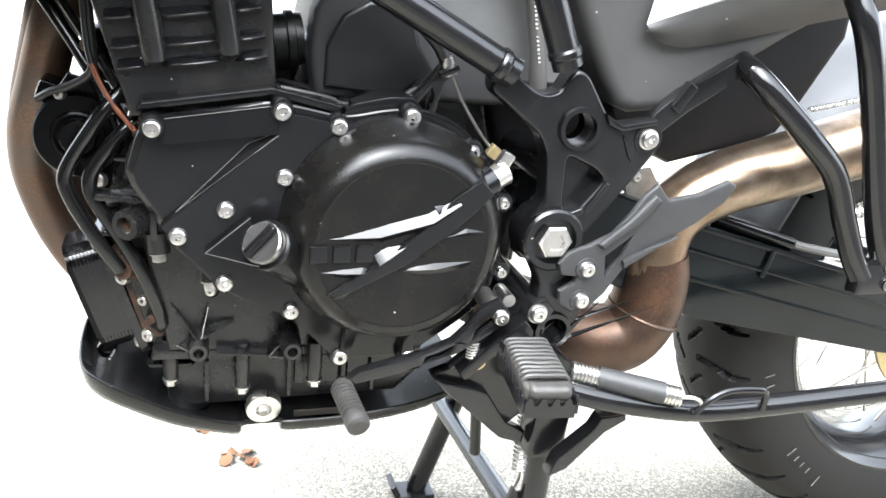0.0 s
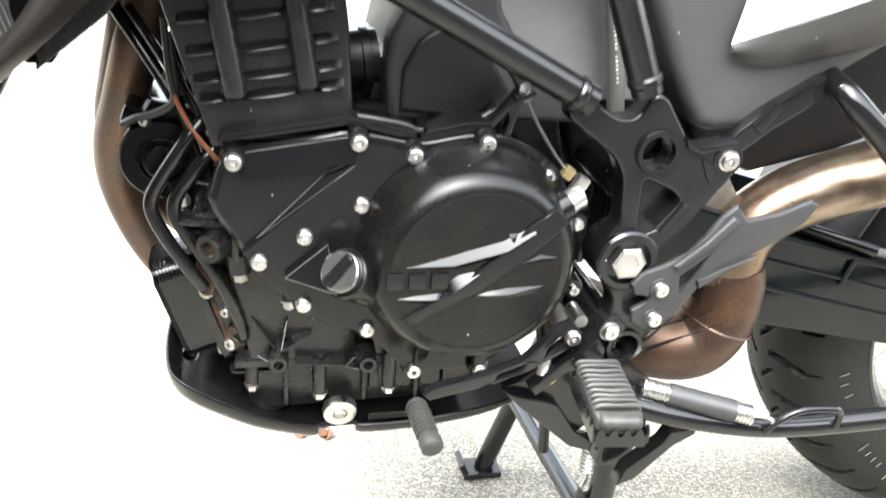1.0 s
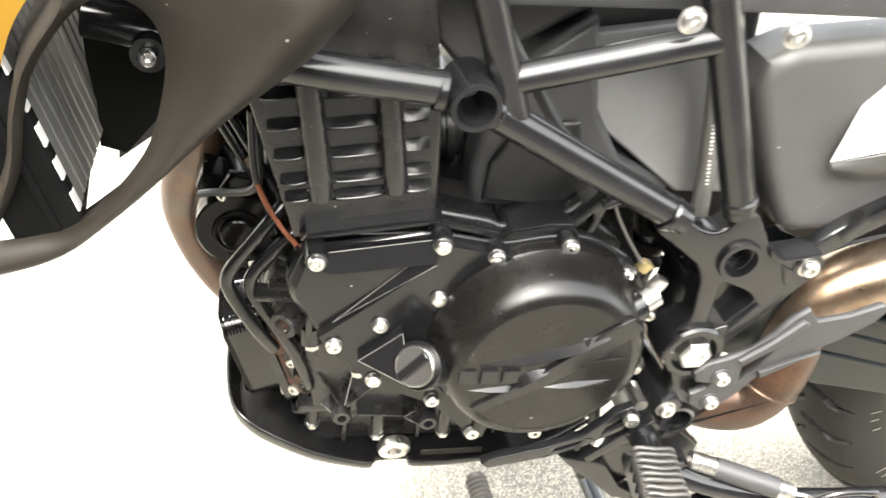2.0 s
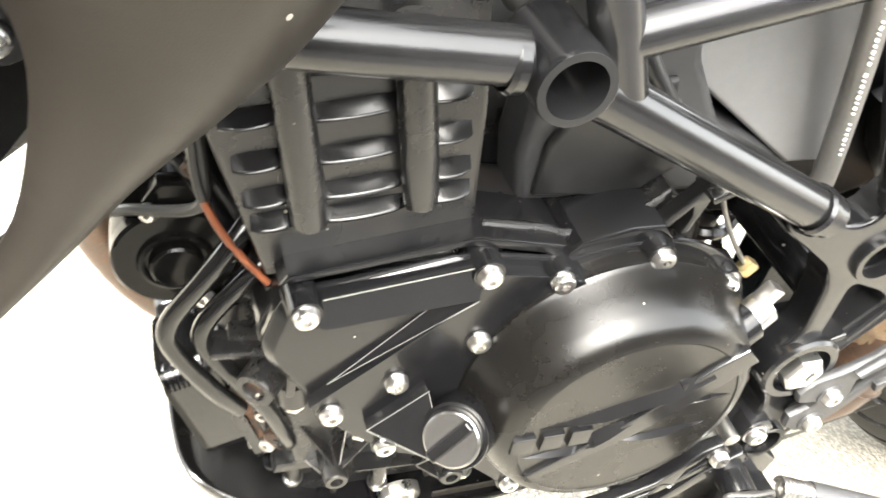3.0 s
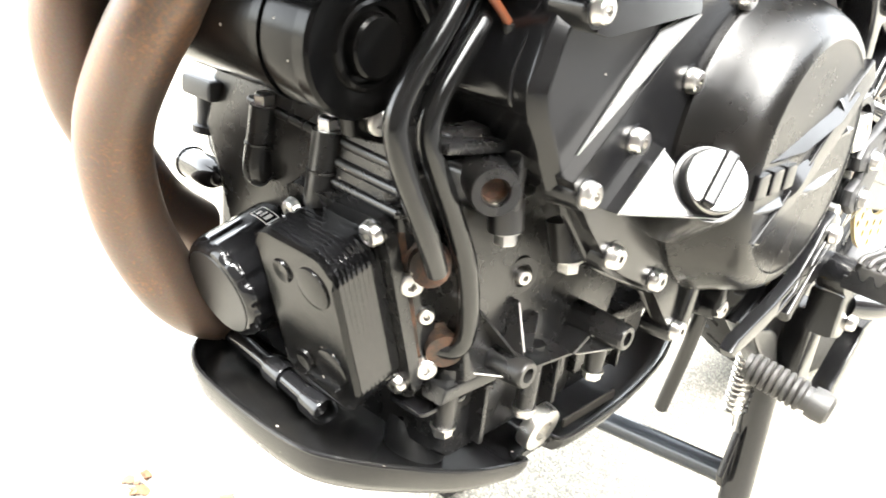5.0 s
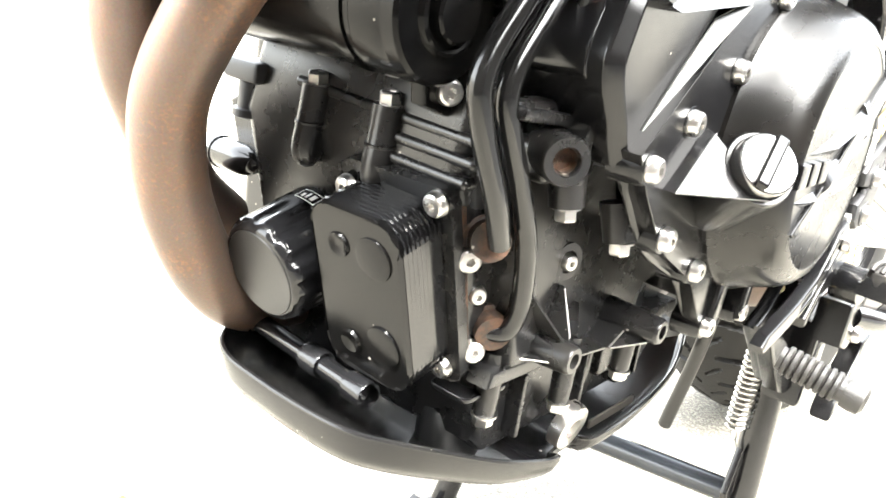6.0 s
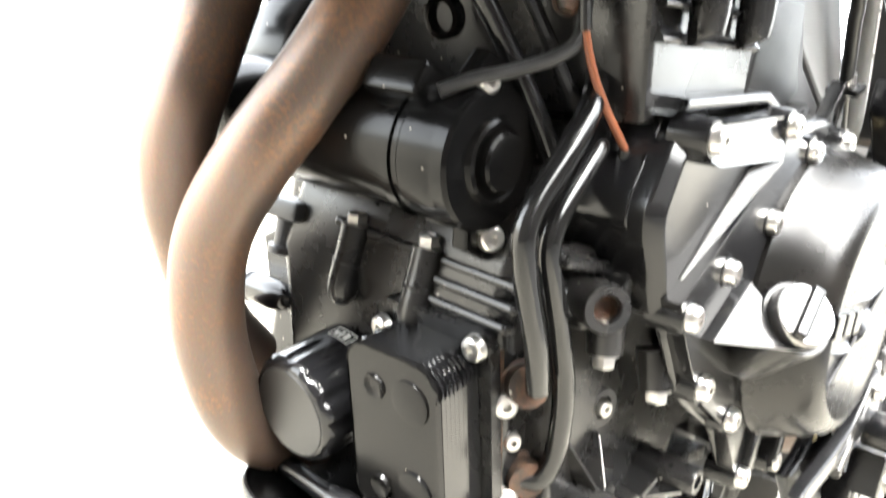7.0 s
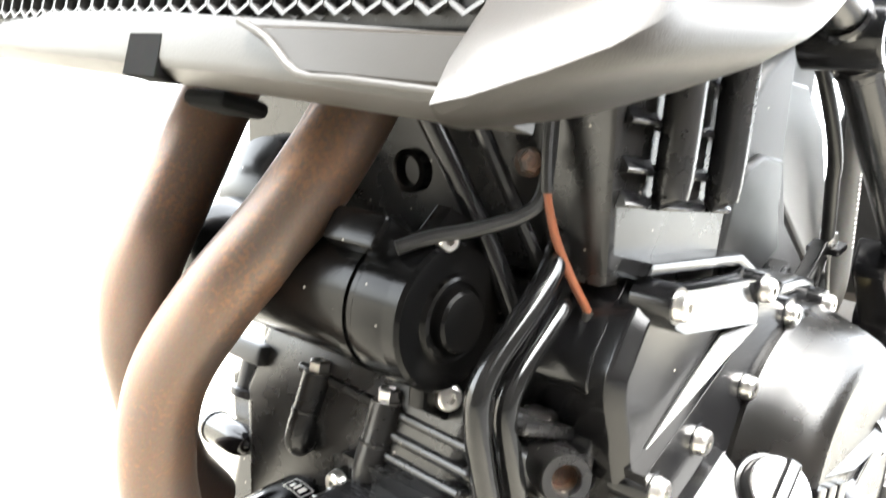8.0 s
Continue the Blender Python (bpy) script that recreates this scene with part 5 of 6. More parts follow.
for x, y in ((0.006, -0.176), (-0.004, 0.116)):
    bm = block((x, y, 0.006), (0.052, 0.036, 0.010), None, 0.003)
    block((x - 0.026, y, 0.016), (0.008, 0.032, 0.022), Matrix.Rotation(radians(-25), 3, "Y"), 0.002, bm)
    part("stand_foot", bm, FRAME, centre)
bm = prism([(0.012, 0.262), (0.018, 0.280), (0.048, 0.306), (0.054, 0.318), (0.078, 0.320), (0.079, 0.313), (0.060, 0.302), (0.028, 0.268)], -0.198, -0.214, 0.0025)
part("foot_tang", bm, FRAME, centre, "black stepping tang")
bm = block((0.020, -0.176, 0.300), (0.034, 0.030, 0.070), Matrix.Rotation(radians(4), 3, "Y"), 0.004)
part("stand_gusset", bm, FRAME, centre)
part("spring", spring_bm((0.014, -0.150, 0.330), (0.016, -0.148, 0.226), 0.0078, 0.0016, 22, 10), STEEL, centre, "long bright stand spring")
part("spring_hook", tube([(0.016, -0.148, 0.226), (0.015, -0.150, 0.214), (0.010, -0.152, 0.206)], 0.002, 8), STEEL, centre)
bm = prism([(0.012, 0.206), (0.006, 0.214), (-0.006, 0.176), (0.000, 0.164), (0.014, 0.164), (0.016, 0.206)], -0.156, -0.162, 0.001, [[(0.009, 0.200), (0.002, 0.176), (0.010, 0.172)]])
part("spring_lug", bm, FRAME, centre)
part("drain_hose", tube([(-0.050, -0.110, 0.42), (-0.036, -0.122, 0.350), (-0.026, -0.118, 0.300), (-0.012, -0.100, 0.214)], 0.0056, 12), RUBBER, bike, "black overflow hose hanging down")

# ---- skid plate: a pressed pan with a turned-up rim ----
near_rim = [(-0.020, -0.100, 0.302), (-0.072, -0.117, 0.2895), (-0.140, -0.126, 0.2840), (-0.203, -0.127, 0.2830), (-0.209, -0.117, 0.2795), (-0.238, -0.117, 0.2795), (-0.244, -0.1255, 0.2835), (-0.262, -0.1255, 0.2870), (-0.300, -0.1220, 0.2995), (-0.3400, -0.1100, 0.3145), (-0.3610, -0.0950, 0.3200), (-0.3715, -0.0740, 0.3200), (-0.3755, -0.0400, 0.3205)]
far_rim = [(-0.3755, -0.003, 0.3215), (-0.3725, 0.022, 0.322), (-0.362, 0.042, 0.323), (-0.342, 0.056, 0.320), (-0.300, 0.070, 0.304), (-0.262, 0.080, 0.290), (-0.244, 0.086, 0.285), (-0.238, 0.088, 0.281), (-0.209, 0.090, 0.281), (-0.203, 0.092, 0.284), (-0.140, 0.098, 0.285), (-0.072, 0.098, 0.290), (-0.020, 0.095, 0.302)]
drop = [0.010, 0.012, 0.012, 0.012, 0.006, 0.006, 0.013, 0.014, 0.017, 0.019, 0.020, 0.020, 0.020]
rim = smooth_path([(*p, h) for p, h in zip(near_rim + far_rim, drop + drop[::-1])], 4)
bm = bmesh.new()
rows = [[] for k in range(8)]
for p in rim:
    at, h = p.to_3d(), p[3]
    inward = Vector((-0.20 - at.x, -3.0 * at.y, 0)).normalized()
    up = Vector((0, 0, 1))
    for row, off in zip(rows, (inward * 0.013 - up * h * 1.16, inward * 0.0050 - up * h * 0.98, inward * 0.0010 - up * h * 0.62, -inward * 0.0016 - up * 0.0020, -inward * 0.0012 + up * 0.0006, inward * 0.0014 + up * 0.0002, inward * 0.0040 - up * h * 0.55, inward * 0.014 - up * h * 0.98)):
        row.append(bm.verts.new(at + off))
for a, b in zip(rows, rows[1:]):
    for k in range(len(a) - 1):
        bm.faces.new((a[k], a[k + 1], b[k + 1], b[k]))
for row in (rows[0], rows[-1]):
    for k in range(len(rim) // 2 - 1):
        bm.faces.new((row[k], row[k + 1], row[len(rim) - 2 - k], row[len(rim) - 1 - k]))
skid = part("skid_plate", bm, PAN, bike, "black skid plate with a turned up rim", 40)
part("rim_bead", tube([p.to_3d() + Vector((0, 0, 0.0004)) for p in rim], 0.0016, 8, 1), PAN, skid)
bm = lathe([(0.0, -0.024), (0.018, -0.024), (0.0195, -0.020), (0.0195, 0.006), (0.018, 0.010), (0.008, 0.010), (0.008, 0.022), (0, 0.022)], (-0.283, -0.072, 0.302), (0, 0, 1), 24)
part("rubber_mount", bm, RUBBER, skid, "round black rubber mount")
cross = part("mount_bar", tube([(-0.352, -0.062, 0.331), (-0.340, 0.052, 0.331)], 0.0058, 14), GLOSS, skid, "glossy black cross bar")
for y in (-0.060, -0.022, 0.040):
    part("bar_collar", lathe([(0.0075, -0.008), (0.0082, -0.006), (0.0082, 0.006), (0.0075, 0.008)], (-0.3515 + (y + 0.06) * 0.105, y, 0.331), (0.1, 1, 0), 16), FRAME, skid)
part("mount_tab", prism(rounded_line([(-0.318, -0.104), (-0.318, -0.078), (-0.276, -0.070), (-0.268, -0.082), (-0.282, -0.106)], 0.005, 4), 0.331, 0.3345, 0.001), GLOSS, skid).matrix_basis = Matrix(((1, 0, 0, 0), (0, 0, 1, 0), (0, 1, 0, 0), (0, 0, 0, 1)))
bolt(skid, (-0.296, -0.095, 0.337), (0, 0, 1), HEX)
part("edge_strip", block((-0.166, -0.1175, 0.2850), (0.060, 0.002, 0.006), None, 0.0006), TRIM, skid, "bare metal strip inside the pan")

# ---- front of the engine ----
q = rotation(FRONT, (0, 0, 1))
# oil filter with a fluted end
FC = Vector((-0.3690, 0.0020, 0.3790))
n = 144
bm = bmesh.new()
prof = [(0.0275, -0.070, 0), (0.0300, -0.066, 0), (0.0308, -0.040, 0), (0.0308, -0.026, 0), (0.0306, -0.022, 1), (0.0303, -0.004, 1), (0.0292, 0.000, 1), (0.0272, 0.0022, 0), (0.0250, 0.0030, 0), (0.010, 0.0034, 0)]
rings = []
for r, h, flute in prof:
    ring = []
    for k in range(n):
        a = 2 * math.pi * k / n
        rr = r - (0.0012 * max(0.0, math.cos(12 * a)) ** 0.7 if flute else 0)
        ring.append(bm.verts.new(FC + q @ Vector((rr * math.cos(a), rr * math.sin(a), h))))
    rings.append(ring)
for a, b in zip(rings, rings[1:]):
    for k in range(n):
        bm.faces.new((a[k], a[(k + 1) % n], b[(k + 1) % n], b[k]))
bm.faces.new(rings[0][::-1])
bm.faces.new(rings[-1])
oil_filter = part("oil_filter", bm, GLOSS, bike, "glossy black screw-on oil filter", 50)
part("end_face", lathe([(0.0248, 0.0031), (0.0244, 0.0036), (0, 0.0038)], FC, FRONT, 48), RUBBER, oil_filter, "dusty dull black filter end")
def wrap(a0, a1, h0, h1, r, ink, name, label=""):
    """A patch curved round the filter's can."""
    bm = bmesh.new()
    lo, hi = [], []
    for k in range(9):
        a = radians(a0 + (a1 - a0) * k / 8)
        for lst, h in ((lo, h0), (hi, h1)):
            lst.append(bm.verts.new(FC + q @ Vector((r * math.cos(a), r * math.sin(a), h))))
    for k in range(8):
        bm.faces.new((lo[k], lo[k + 1], hi[k + 1], hi[k]))
    part(name, bm, ink, oil_filter, label)
wrap(8, 58, -0.0375, -0.0255, 0.0311, WHITE, "filter_label", "white filter label with grey bars")
for k, (a0, a1) in enumerate(((13, 52), (13, 40), (20, 55), (12, 47), (16, 54))):
    wrap(a0, a1, -0.0362 + 0.0021 * k, -0.0352 + 0.0021 * k, 0.0313, GREYHOSE, "label_bar")
for a0, a1, h0, h1 in ((70, 71.2, -0.038, -0.030), (96, 97.2, -0.038, -0.030), (70, 97, -0.0385, -0.0378), (70, 97, -0.0302, -0.0295), (75, 80, -0.0365, -0.0315), (83, 86, -0.0365, -0.0315), (88, 92, -0.0350, -0.0315), (61, 66, -0.035, -0.031)):
    wrap(a0, a1, h0, h1, 0.0311, WHITE, "print_mark", "plain white print")
part("filter_seat", lathe([(0.034, -0.09), (0.034, -0.068), (0.031, -0.064), (0, -0.064)], FC, FRONT, 30), CASE, oil_filter)

# oil cooler: a stack of rounded plates
def rounded(w, h, r, n=5):
    out = []
    for cx, cy, a in ((w / 2 - r, h / 2 - r, 0), (-w / 2 + r, h / 2 - r, 90), (-w / 2 + r, -h / 2 + r, 180), (w / 2 - r, -h / 2 + r, 270)):
        out += [(cx + r * math.cos(radians(a + 90 * k / n)), cy + r * math.sin(radians(a + 90 * k / n))) for k in range(n + 1)]
    return out
CC = Vector((-0.3370, -0.0645, 0.3955))
bm = bmesh.new()
def slab(bm, w, h, r, d0, d1, bevel, drop=0.0):
    t = prism(rounded(w, h, r), 0, 1, 0)
    for v in t.verts:
        x, d, z = v.co
        v.co = CC + q @ Vector((x, z + drop, d0 + (d1 - d0) * d))
    if bevel:
        rimed = [e for e in t.edges if e.calc_face_angle(0) > 1.2]
        bmesh.ops.bevel(t, geom=rimed, offset=bevel, segments=2, profile=0.5, affect="EDGES", clamp_overlap=True)
    return merge(bm, t)
bm = slab(None, 0.074, 0.112, 0.010, -0.006, 0.000, 0.001)
cooler = part("oil_cooler", bm, CASE, bike, "black stacked plate oil cooler")
for k in range(9):
    part("cooler_plate", slab(None, 0.0590, 0.0960, 0.015, 0.0005 + 0.0029 * k, 0.0025 + 0.0029 * k, 0.0008), GLOSS, cooler)
part("cooler_core", slab(None, 0.0535, 0.0900, 0.013, 0.0, 0.0265, 0.0), CASE, cooler)
face = part("cooler_face", slab(None, 0.0585, 0.0955, 0.015, 0.0265, 0.0292, 0.0014), STARTER, cooler)
for x, z, r, deep in ((-0.0125, 0.0265, 0.0115, 0), (0.0105, 0.0270, 0.0062, 1), (-0.0125, -0.0240, 0.0115, 0), (0.0110, -0.0305, 0.0062, 1)):
    c = CC + q @ Vector((-x, z, 0.0292))
    prof2 = [(r, -0.001), (r * 0.97, 0.0008), (r * 0.8, 0.0012), (0, 0.0012)] if not deep else [(r * 1.1, -0.0004), (r * 1.0, 0.0010), (r * 0.8, 0.0006), (r * 0.5, -0.0002), (0, -0.0002)]
    part("pressed_disc", lathe(prof2, c, FRONT, 28), STARTER, cooler)
for p in ((-0.354, -0.036, 0.434), (-0.354, -0.093, 0.441), (-0.324, -0.089, 0.349), (-0.326, -0.034, 0.347)):
    bolt(cooler, Vector(p) - FRONT * 0.002, FRONT, BOLT)
for p, me in (((-0.333, -0.101, 0.414), BOLT), ((-0.315, -0.100, 0.361), BOLT)):
    bolt(cooler, p, (-0.6, -0.8, 0), me)
fittings = part("coolant_stub", tube([(-0.312, -0.088, 0.420), (-0.3335, -0.1130, 0.4265)], 0.0098, 18), RUST, bike, "rusty coolant pipe stub")
part("stub_collar", lathe([(0.0098, -0.002), (0.0118, -0.001), (0.0118, 0.001), (0.0098, 0.002)], (-0.3270, -0.1050, 0.4245), (-0.6, -0.75, 0.2), 20), RUST, fittings)
stub = part("coolant_stub", tube([(-0.296, -0.088, 0.376), (-0.3110, -0.1090, 0.3722)], 0.0098, 18), RUST, bike, "rusty coolant pipe stub")
part("stub_collar", lathe([(0.0098, -0.002), (0.0118, -0.001), (0.0118, 0.001), (0.0098, 0.002)], (-0.3050, -0.1005, 0.3738), (-0.6, -0.78, -0.15), 20), RUST, stub)
part("stub_flange", prism(rounded_line([(-0.343, 0.440), (-0.324, 0.444), (-0.300, 0.366), (-0.318, 0.352)], 0.006, 4), -0.092, -0.0985, 0.0015), RUST, fittings, "rust-stained flange plate")
bolt(fittings, (-0.318, -0.0985, 0.392), (-0.5, -0.85, 0), BOLT_SMALL, "stud")

# coolant hoses
part("coolant_hose", tube([(-0.308, -0.088, 0.572), (-0.322, -0.108, 0.571), (-0.336, -0.118, 0.5580), (-0.3495, -0.1209, 0.5400), (-0.3652, -0.1191, 0.5151), (-0.3702, -0.1191, 0.5013), (-0.3680, -0.1197, 0.4895), (-0.3609, -0.1203, 0.4735), (-0.3470, -0.1210, 0.4480), (-0.3345, -0.1180, 0.4270)], 0.0055, 18), HOSE, bike, "glossy black rubber coolant hose")
part("coolant_hose", tube([(-0.300, -0.092, 0.552), (-0.312, -0.110, 0.5500), (-0.324, -0.1185, 0.5415), (-0.3360, -0.1206, 0.5288), (-0.3500, -0.1209, 0.5089), (-0.3529, -0.1211, 0.4942), (-0.3461, -0.1220, 0.4781), (-0.3335, -0.1225, 0.4556), (-0.3195, -0.1225, 0.4286), (-0.3100, -0.1200, 0.4020), (-0.3050, -0.1160, 0.3830), (-0.3055, -0.1110, 0.3735), (-0.3100, -0.1030, 0.3720)], 0.0055, 18), HOSE, bike, "glossy black rubber coolant hose")

# starter motor
SX, SZ = -0.362, 0.526
starter = part("starter_motor", lathe([(0.0, -0.170), (0.026, -0.170), (0.030, -0.160), (0.031, -0.150), (0.031, -0.024), (0.0325, -0.022), (0.0325, -0.004), (0.030, 0.0), (0, 0.0)], (SX, -0.086, SZ), (0, -1, 0), 56), STARTER, bike, "black cylindrical starter motor")
part("end_cap", lathe([(0.0325, -0.004), (0.0325, 0.003), (0.0310, 0.0050), (0.0200, 0.0052), (0.0190, 0.0078), (0.0175, 0.0084), (0.0162, 0.0080), (0.0158, 0.0056), (0.0140, 0.0058), (0.0135, 0.0110), (0.0122, 0.0122), (0, 0.0122)], (SX, -0.086, SZ), (0, -1, 0), 48), STARTER, starter, "black end cap with a round boss")
part("end_bracket", prism([(-0.340, 0.478), (-0.360, 0.484), (-0.376, 0.560), (-0.368, 0.572), (-0.340, 0.566), (-0.322, 0.530)], -0.074, -0.084, 0.002), STARTER, starter)
bolt(starter, (-0.348, -0.086, 0.491), (-0.5, -0.85, 0), BOLT)
bolt(starter, (-0.372, -0.088, 0.558), (-0.5, -0.85, 0), BOLT_SMALL)
part("terminal_cover", block((-0.383, -0.052, 0.553), (0.020, 0.034, 0.018), Matrix.Rotation(radians(20), 3, "Y"), 0.004), STARTER, starter, "black plastic terminal cover")
part("starter_cable", tube([(-0.3900, -0.0780, 0.5510), (-0.3800, -0.0860, 0.5580), (-0.3660, -0.0970, 0.5650), (-0.3530, -0.1080, 0.5740), (-0.3475, -0.1125, 0.5830), (-0.3470, -0.1120, 0.6000), (-0.3490, -0.1090, 0.6300)], 0.0032, 10), RUBBER, starter)
part("band", lathe([(0.0314, -0.003), (0.0322, -0.003), (0.0322, 0.003), (0.0314, 0.003)], (SX, -0.055, SZ), (0, -1, 0), 44), STARTER, starter)
wire = part("earth_wire", tube([(-0.3480, -0.1153, 0.587), (-0.3472, -0.1158, 0.583), (-0.3410, -0.1190, 0.569), (-0.3320, -0.1235, 0.555), (-0.3195, -0.1290, 0.5402)], 0.0019, 10), COPPER, bike, "orange-brown sleeved wire")
part("wire_head", tube([(-0.3520, -0.1110, 0.640), (-0.3512, -0.1120, 0.615), (-0.3500, -0.1138, 0.598), (-0.3478, -0.1154, 0.5855)], 0.0026, 10), RUBBER, wire)
part("wire_tail", tube([(-0.3195, -0.1290, 0.5402), (-0.3170, -0.1280, 0.5310), (-0.3165, -0.1230, 0.5220), (-0.3220, -0.1150, 0.5160), (-0.3350, -0.1000, 0.5120)], 0.0027, 10), RUBBER, wire)

# sensor and dark tubes above the starter
sensor = part("oil_sensor", tube([(-0.3355, 0.054, 0.4205, 0.002), (-0.3350, 0.058, 0.4203, 0.0060), (-0.3335, 0.068, 0.4195, 0.0092), (-0.3315, 0.084, 0.4185, 0.0095), (-0.3300, 0.096, 0.4178, 0.0095)], 0.009, 18, 4), GLOSS, bike, "glossy black sensor plug")
part("sensor_nut", tube([(-0.3300, 0.095, 0.4178), (-0.3250, 0.128, 0.4160)], 0.0078, 18), STEEL, sensor, "bright sensor barrel")
part("sensor_ring", lathe([(0.0092, -0.002), (0.0104, -0.001), (0.0104, 0.001), (0.0092, 0.002)], (-0.3298, 0.096, 0.4178), (-0.13, -0.98, 0.05), 20), GLOSS, sensor)
part("sensor_body", block((-0.340, 0.060, 0.474), (0.020, 0.030, 0.012), None, 0.003), PLASTIC, sensor)
part("sensor_body", tube([(-0.339, 0.060, 0.474), (-0.338, 0.061, 0.448)], 0.0085, 14), PLASTIC, sensor)
part("sensor_collar", lathe([(0.008, -0.003), (0.0112, -0.002), (0.0112, 0.002), (0.008, 0.003)], (-0.338, 0.061, 0.450), (0, 0, 1), 18), PLASTIC, sensor)
support = part("engine_strut", tube([(-0.395, -0.050, 0.640), (-0.352, -0.080, 0.575), (-0.330, -0.100, 0.532)], 0.0052, 12, 3), FRAME, bike, "black strut rod behind the starter")
part("strut_rod", tube([(-0.380, -0.070, 0.640), (-0.344, -0.092, 0.585), (-0.326, -0.104, 0.556)], 0.0035, 10, 3), FRAME, support)
part("ring_lug", lathe([(0.0075, -0.003), (0.0105, -0.003), (0.0105, 0.003), (0.0075, 0.003), (0.0075, -0.003)], (-0.350, -0.039, 0.586), FRONT, 22), FRAME, support)
bolt(support, (-0.349, -0.104, 0.597), (-0.7, -0.7, 0), HEX_DULL)
part("water_pump", lathe([(0.0, -0.02), (0.034, -0.02), (0.036, 0.0), (0.030, 0.012), (0.016, 0.016), (0, 0.016)], (-0.352, 0.060, 0.560), (-1, 0, 0.1), 28), STARTER, bike, "black round pump housing")

# exhaust headers
header = part("header_pipe", tube([(-0.3540, -0.0190, 0.695), (-0.3605, -0.0215, 0.668), (-0.3703, -0.0245, 0.6326), (-0.3835, -0.0226, 0.5928), (-0.3960, -0.0110, 0.5516), (-0.4095, 0.0090, 0.5081), (-0.4130, 0.0285, 0.4672), (-0.4050, 0.0380, 0.4272), (-0.3915, 0.0410, 0.3935), (-0.3720, 0.0428, 0.3630), (-0.3450, 0.0450, 0.3420), (-0.30, 0.05, 0.334)], 0.0188, 32), HEADER, bike, "tarnished brown exhaust header pipe")
part("header_pipe", tube([(-0.368, 0.062, 0.700), (-0.382, 0.061, 0.650), (-0.396, 0.061, 0.602), (-0.409, 0.062, 0.548), (-0.4160, 0.064, 0.512), (-0.4110, 0.066, 0.480), (-0.398, 0.070, 0.454), (-0.381, 0.077, 0.427), (-0.360, 0.085, 0.400), (-0.33, 0.092, 0.376)], 0.0185, 32), HEADER, bike, "tarnished brown exhaust header pipe")

# ---- radiator, guard and shroud ----
LEAN_R = Matrix.Rotation(radians(-16.3), 3, "Y")
def core(y, d, up):
    """A point of the radiator: across, behind its rear face, and up along it."""
    return Vector((-0.442, y, 0.636)) + LEAN_R @ Vector((-d, 0, up))
radiator = part("radiator", block(core(0.0, 0.0115, 0.090), (0.019, 0.440, 0.178), LEAN_R, 0.001), CASE, bike, "radiator with pale fins behind its guard")
fin_bm = block((0, 0, 0), (0.0030, 0.0098, 0.176), LEAN_R, 0.0008, None, 1)
fin_first = part("cooling_fin", fin_bm, RADIATOR, radiator, "pale grey cooling fin")
fin_first.location = core(-0.2185, 0.0010, 0.090)
for k in range(1, 36):
    share("cooling_fin", fin_first.data, Matrix.Translation(core(-0.2185 + 0.0125 * k, 0.0010, 0.090)), radiator)
part("lower_tank", block(core(0.0, 0.0230, -0.004), (0.016, 0.420, 0.018), LEAN_R, 0.003, segs=3), SHADEDPLASTIC, radiator)
part("end_tank", block(core(-0.2310, 0.0170, 0.088), (0.040, 0.012, 0.190), LEAN_R, 0.004, segs=3), MATT_AND_SHADE, radiator, "black plastic end tank")
part("tank_rib", block(core(-0.2372, 0.0120, 0.088), (0.0050, 0.003, 0.180), LEAN_R, 0.001), MATT_AND_SHADE, radiator)
for k in range(9):
    part("crimp_tab", block(core(-0.2320, -0.0022, 0.012 + 0.0205 * k), (0.0020, 0.007, 0.0125), LEAN_R, 0.0006), SILVER, radiator)
bm = bmesh.new()
cell = 0.0125
for row in range(7):
    for col in range(28):
        cy = -0.178 + cell * (col + 0.5 * (row % 2))
        cz = 0.626 + cell * 0.866 * row
        cx = -0.474 - 0.29 * (cz - 0.626) + 0.10 * cy * cy
        ring = []
        for s in (0.577, 0.46):
            for d in (-0.002, 0.003):
                ring.append([bm.verts.new((cx + d, cy + cell * s * math.sin(math.pi / 3 * k), cz + cell * s * math.cos(math.pi / 3 * k))) for k in range(6)])
        o0, o1, i0, i1 = ring
        for k in range(6):
            j = (k + 1) % 6
            bm.faces.new((o0[k], o0[j], i0[j], i0[k]))
            bm.faces.new((i0[k], i0[j], i1[j], i1[k]))
            bm.faces.new((i1[k], i1[j], o1[j], o1[k]))
part("guard_mesh", bm, GREYPLASTIC, radiator, "grey honeycomb radiator guard")
beam = []
for y, top, low in ((0.275, 0.626, 0.606), (0.225, 0.6250, 0.605), (0.180, 0.6240, 0.6030), (0.130, 0.6225, 0.6005), (0.080, 0.6215, 0.5985), (0.020, 0.6205, 0.5965), (-0.030, 0.6195, 0.5950), (-0.070, 0.6180, 0.5945), (-0.105, 0.6170, 0.5935), (-0.150, 0.6155, 0.5920), (-0.180, 0.615, 0.592)):
    x = -0.478 + (0.30 if y < 0 else 0.42) * y * y
    beam.append([(x + 0.008, y, top + 0.001), (x, y, top), (x - 0.001, y, top - 0.004), (x - 0.0005, y, low + 0.008), (x + 0.001, y, low + 0.0045), (x + 0.008, y, low + 0.001), (x + 0.016, y, low + 0.001)])
guard = part("radiator_guard", sheet(beam, 0.003), TRIM, bike, "light grey plastic radiator guard beam", 40)
inset = []
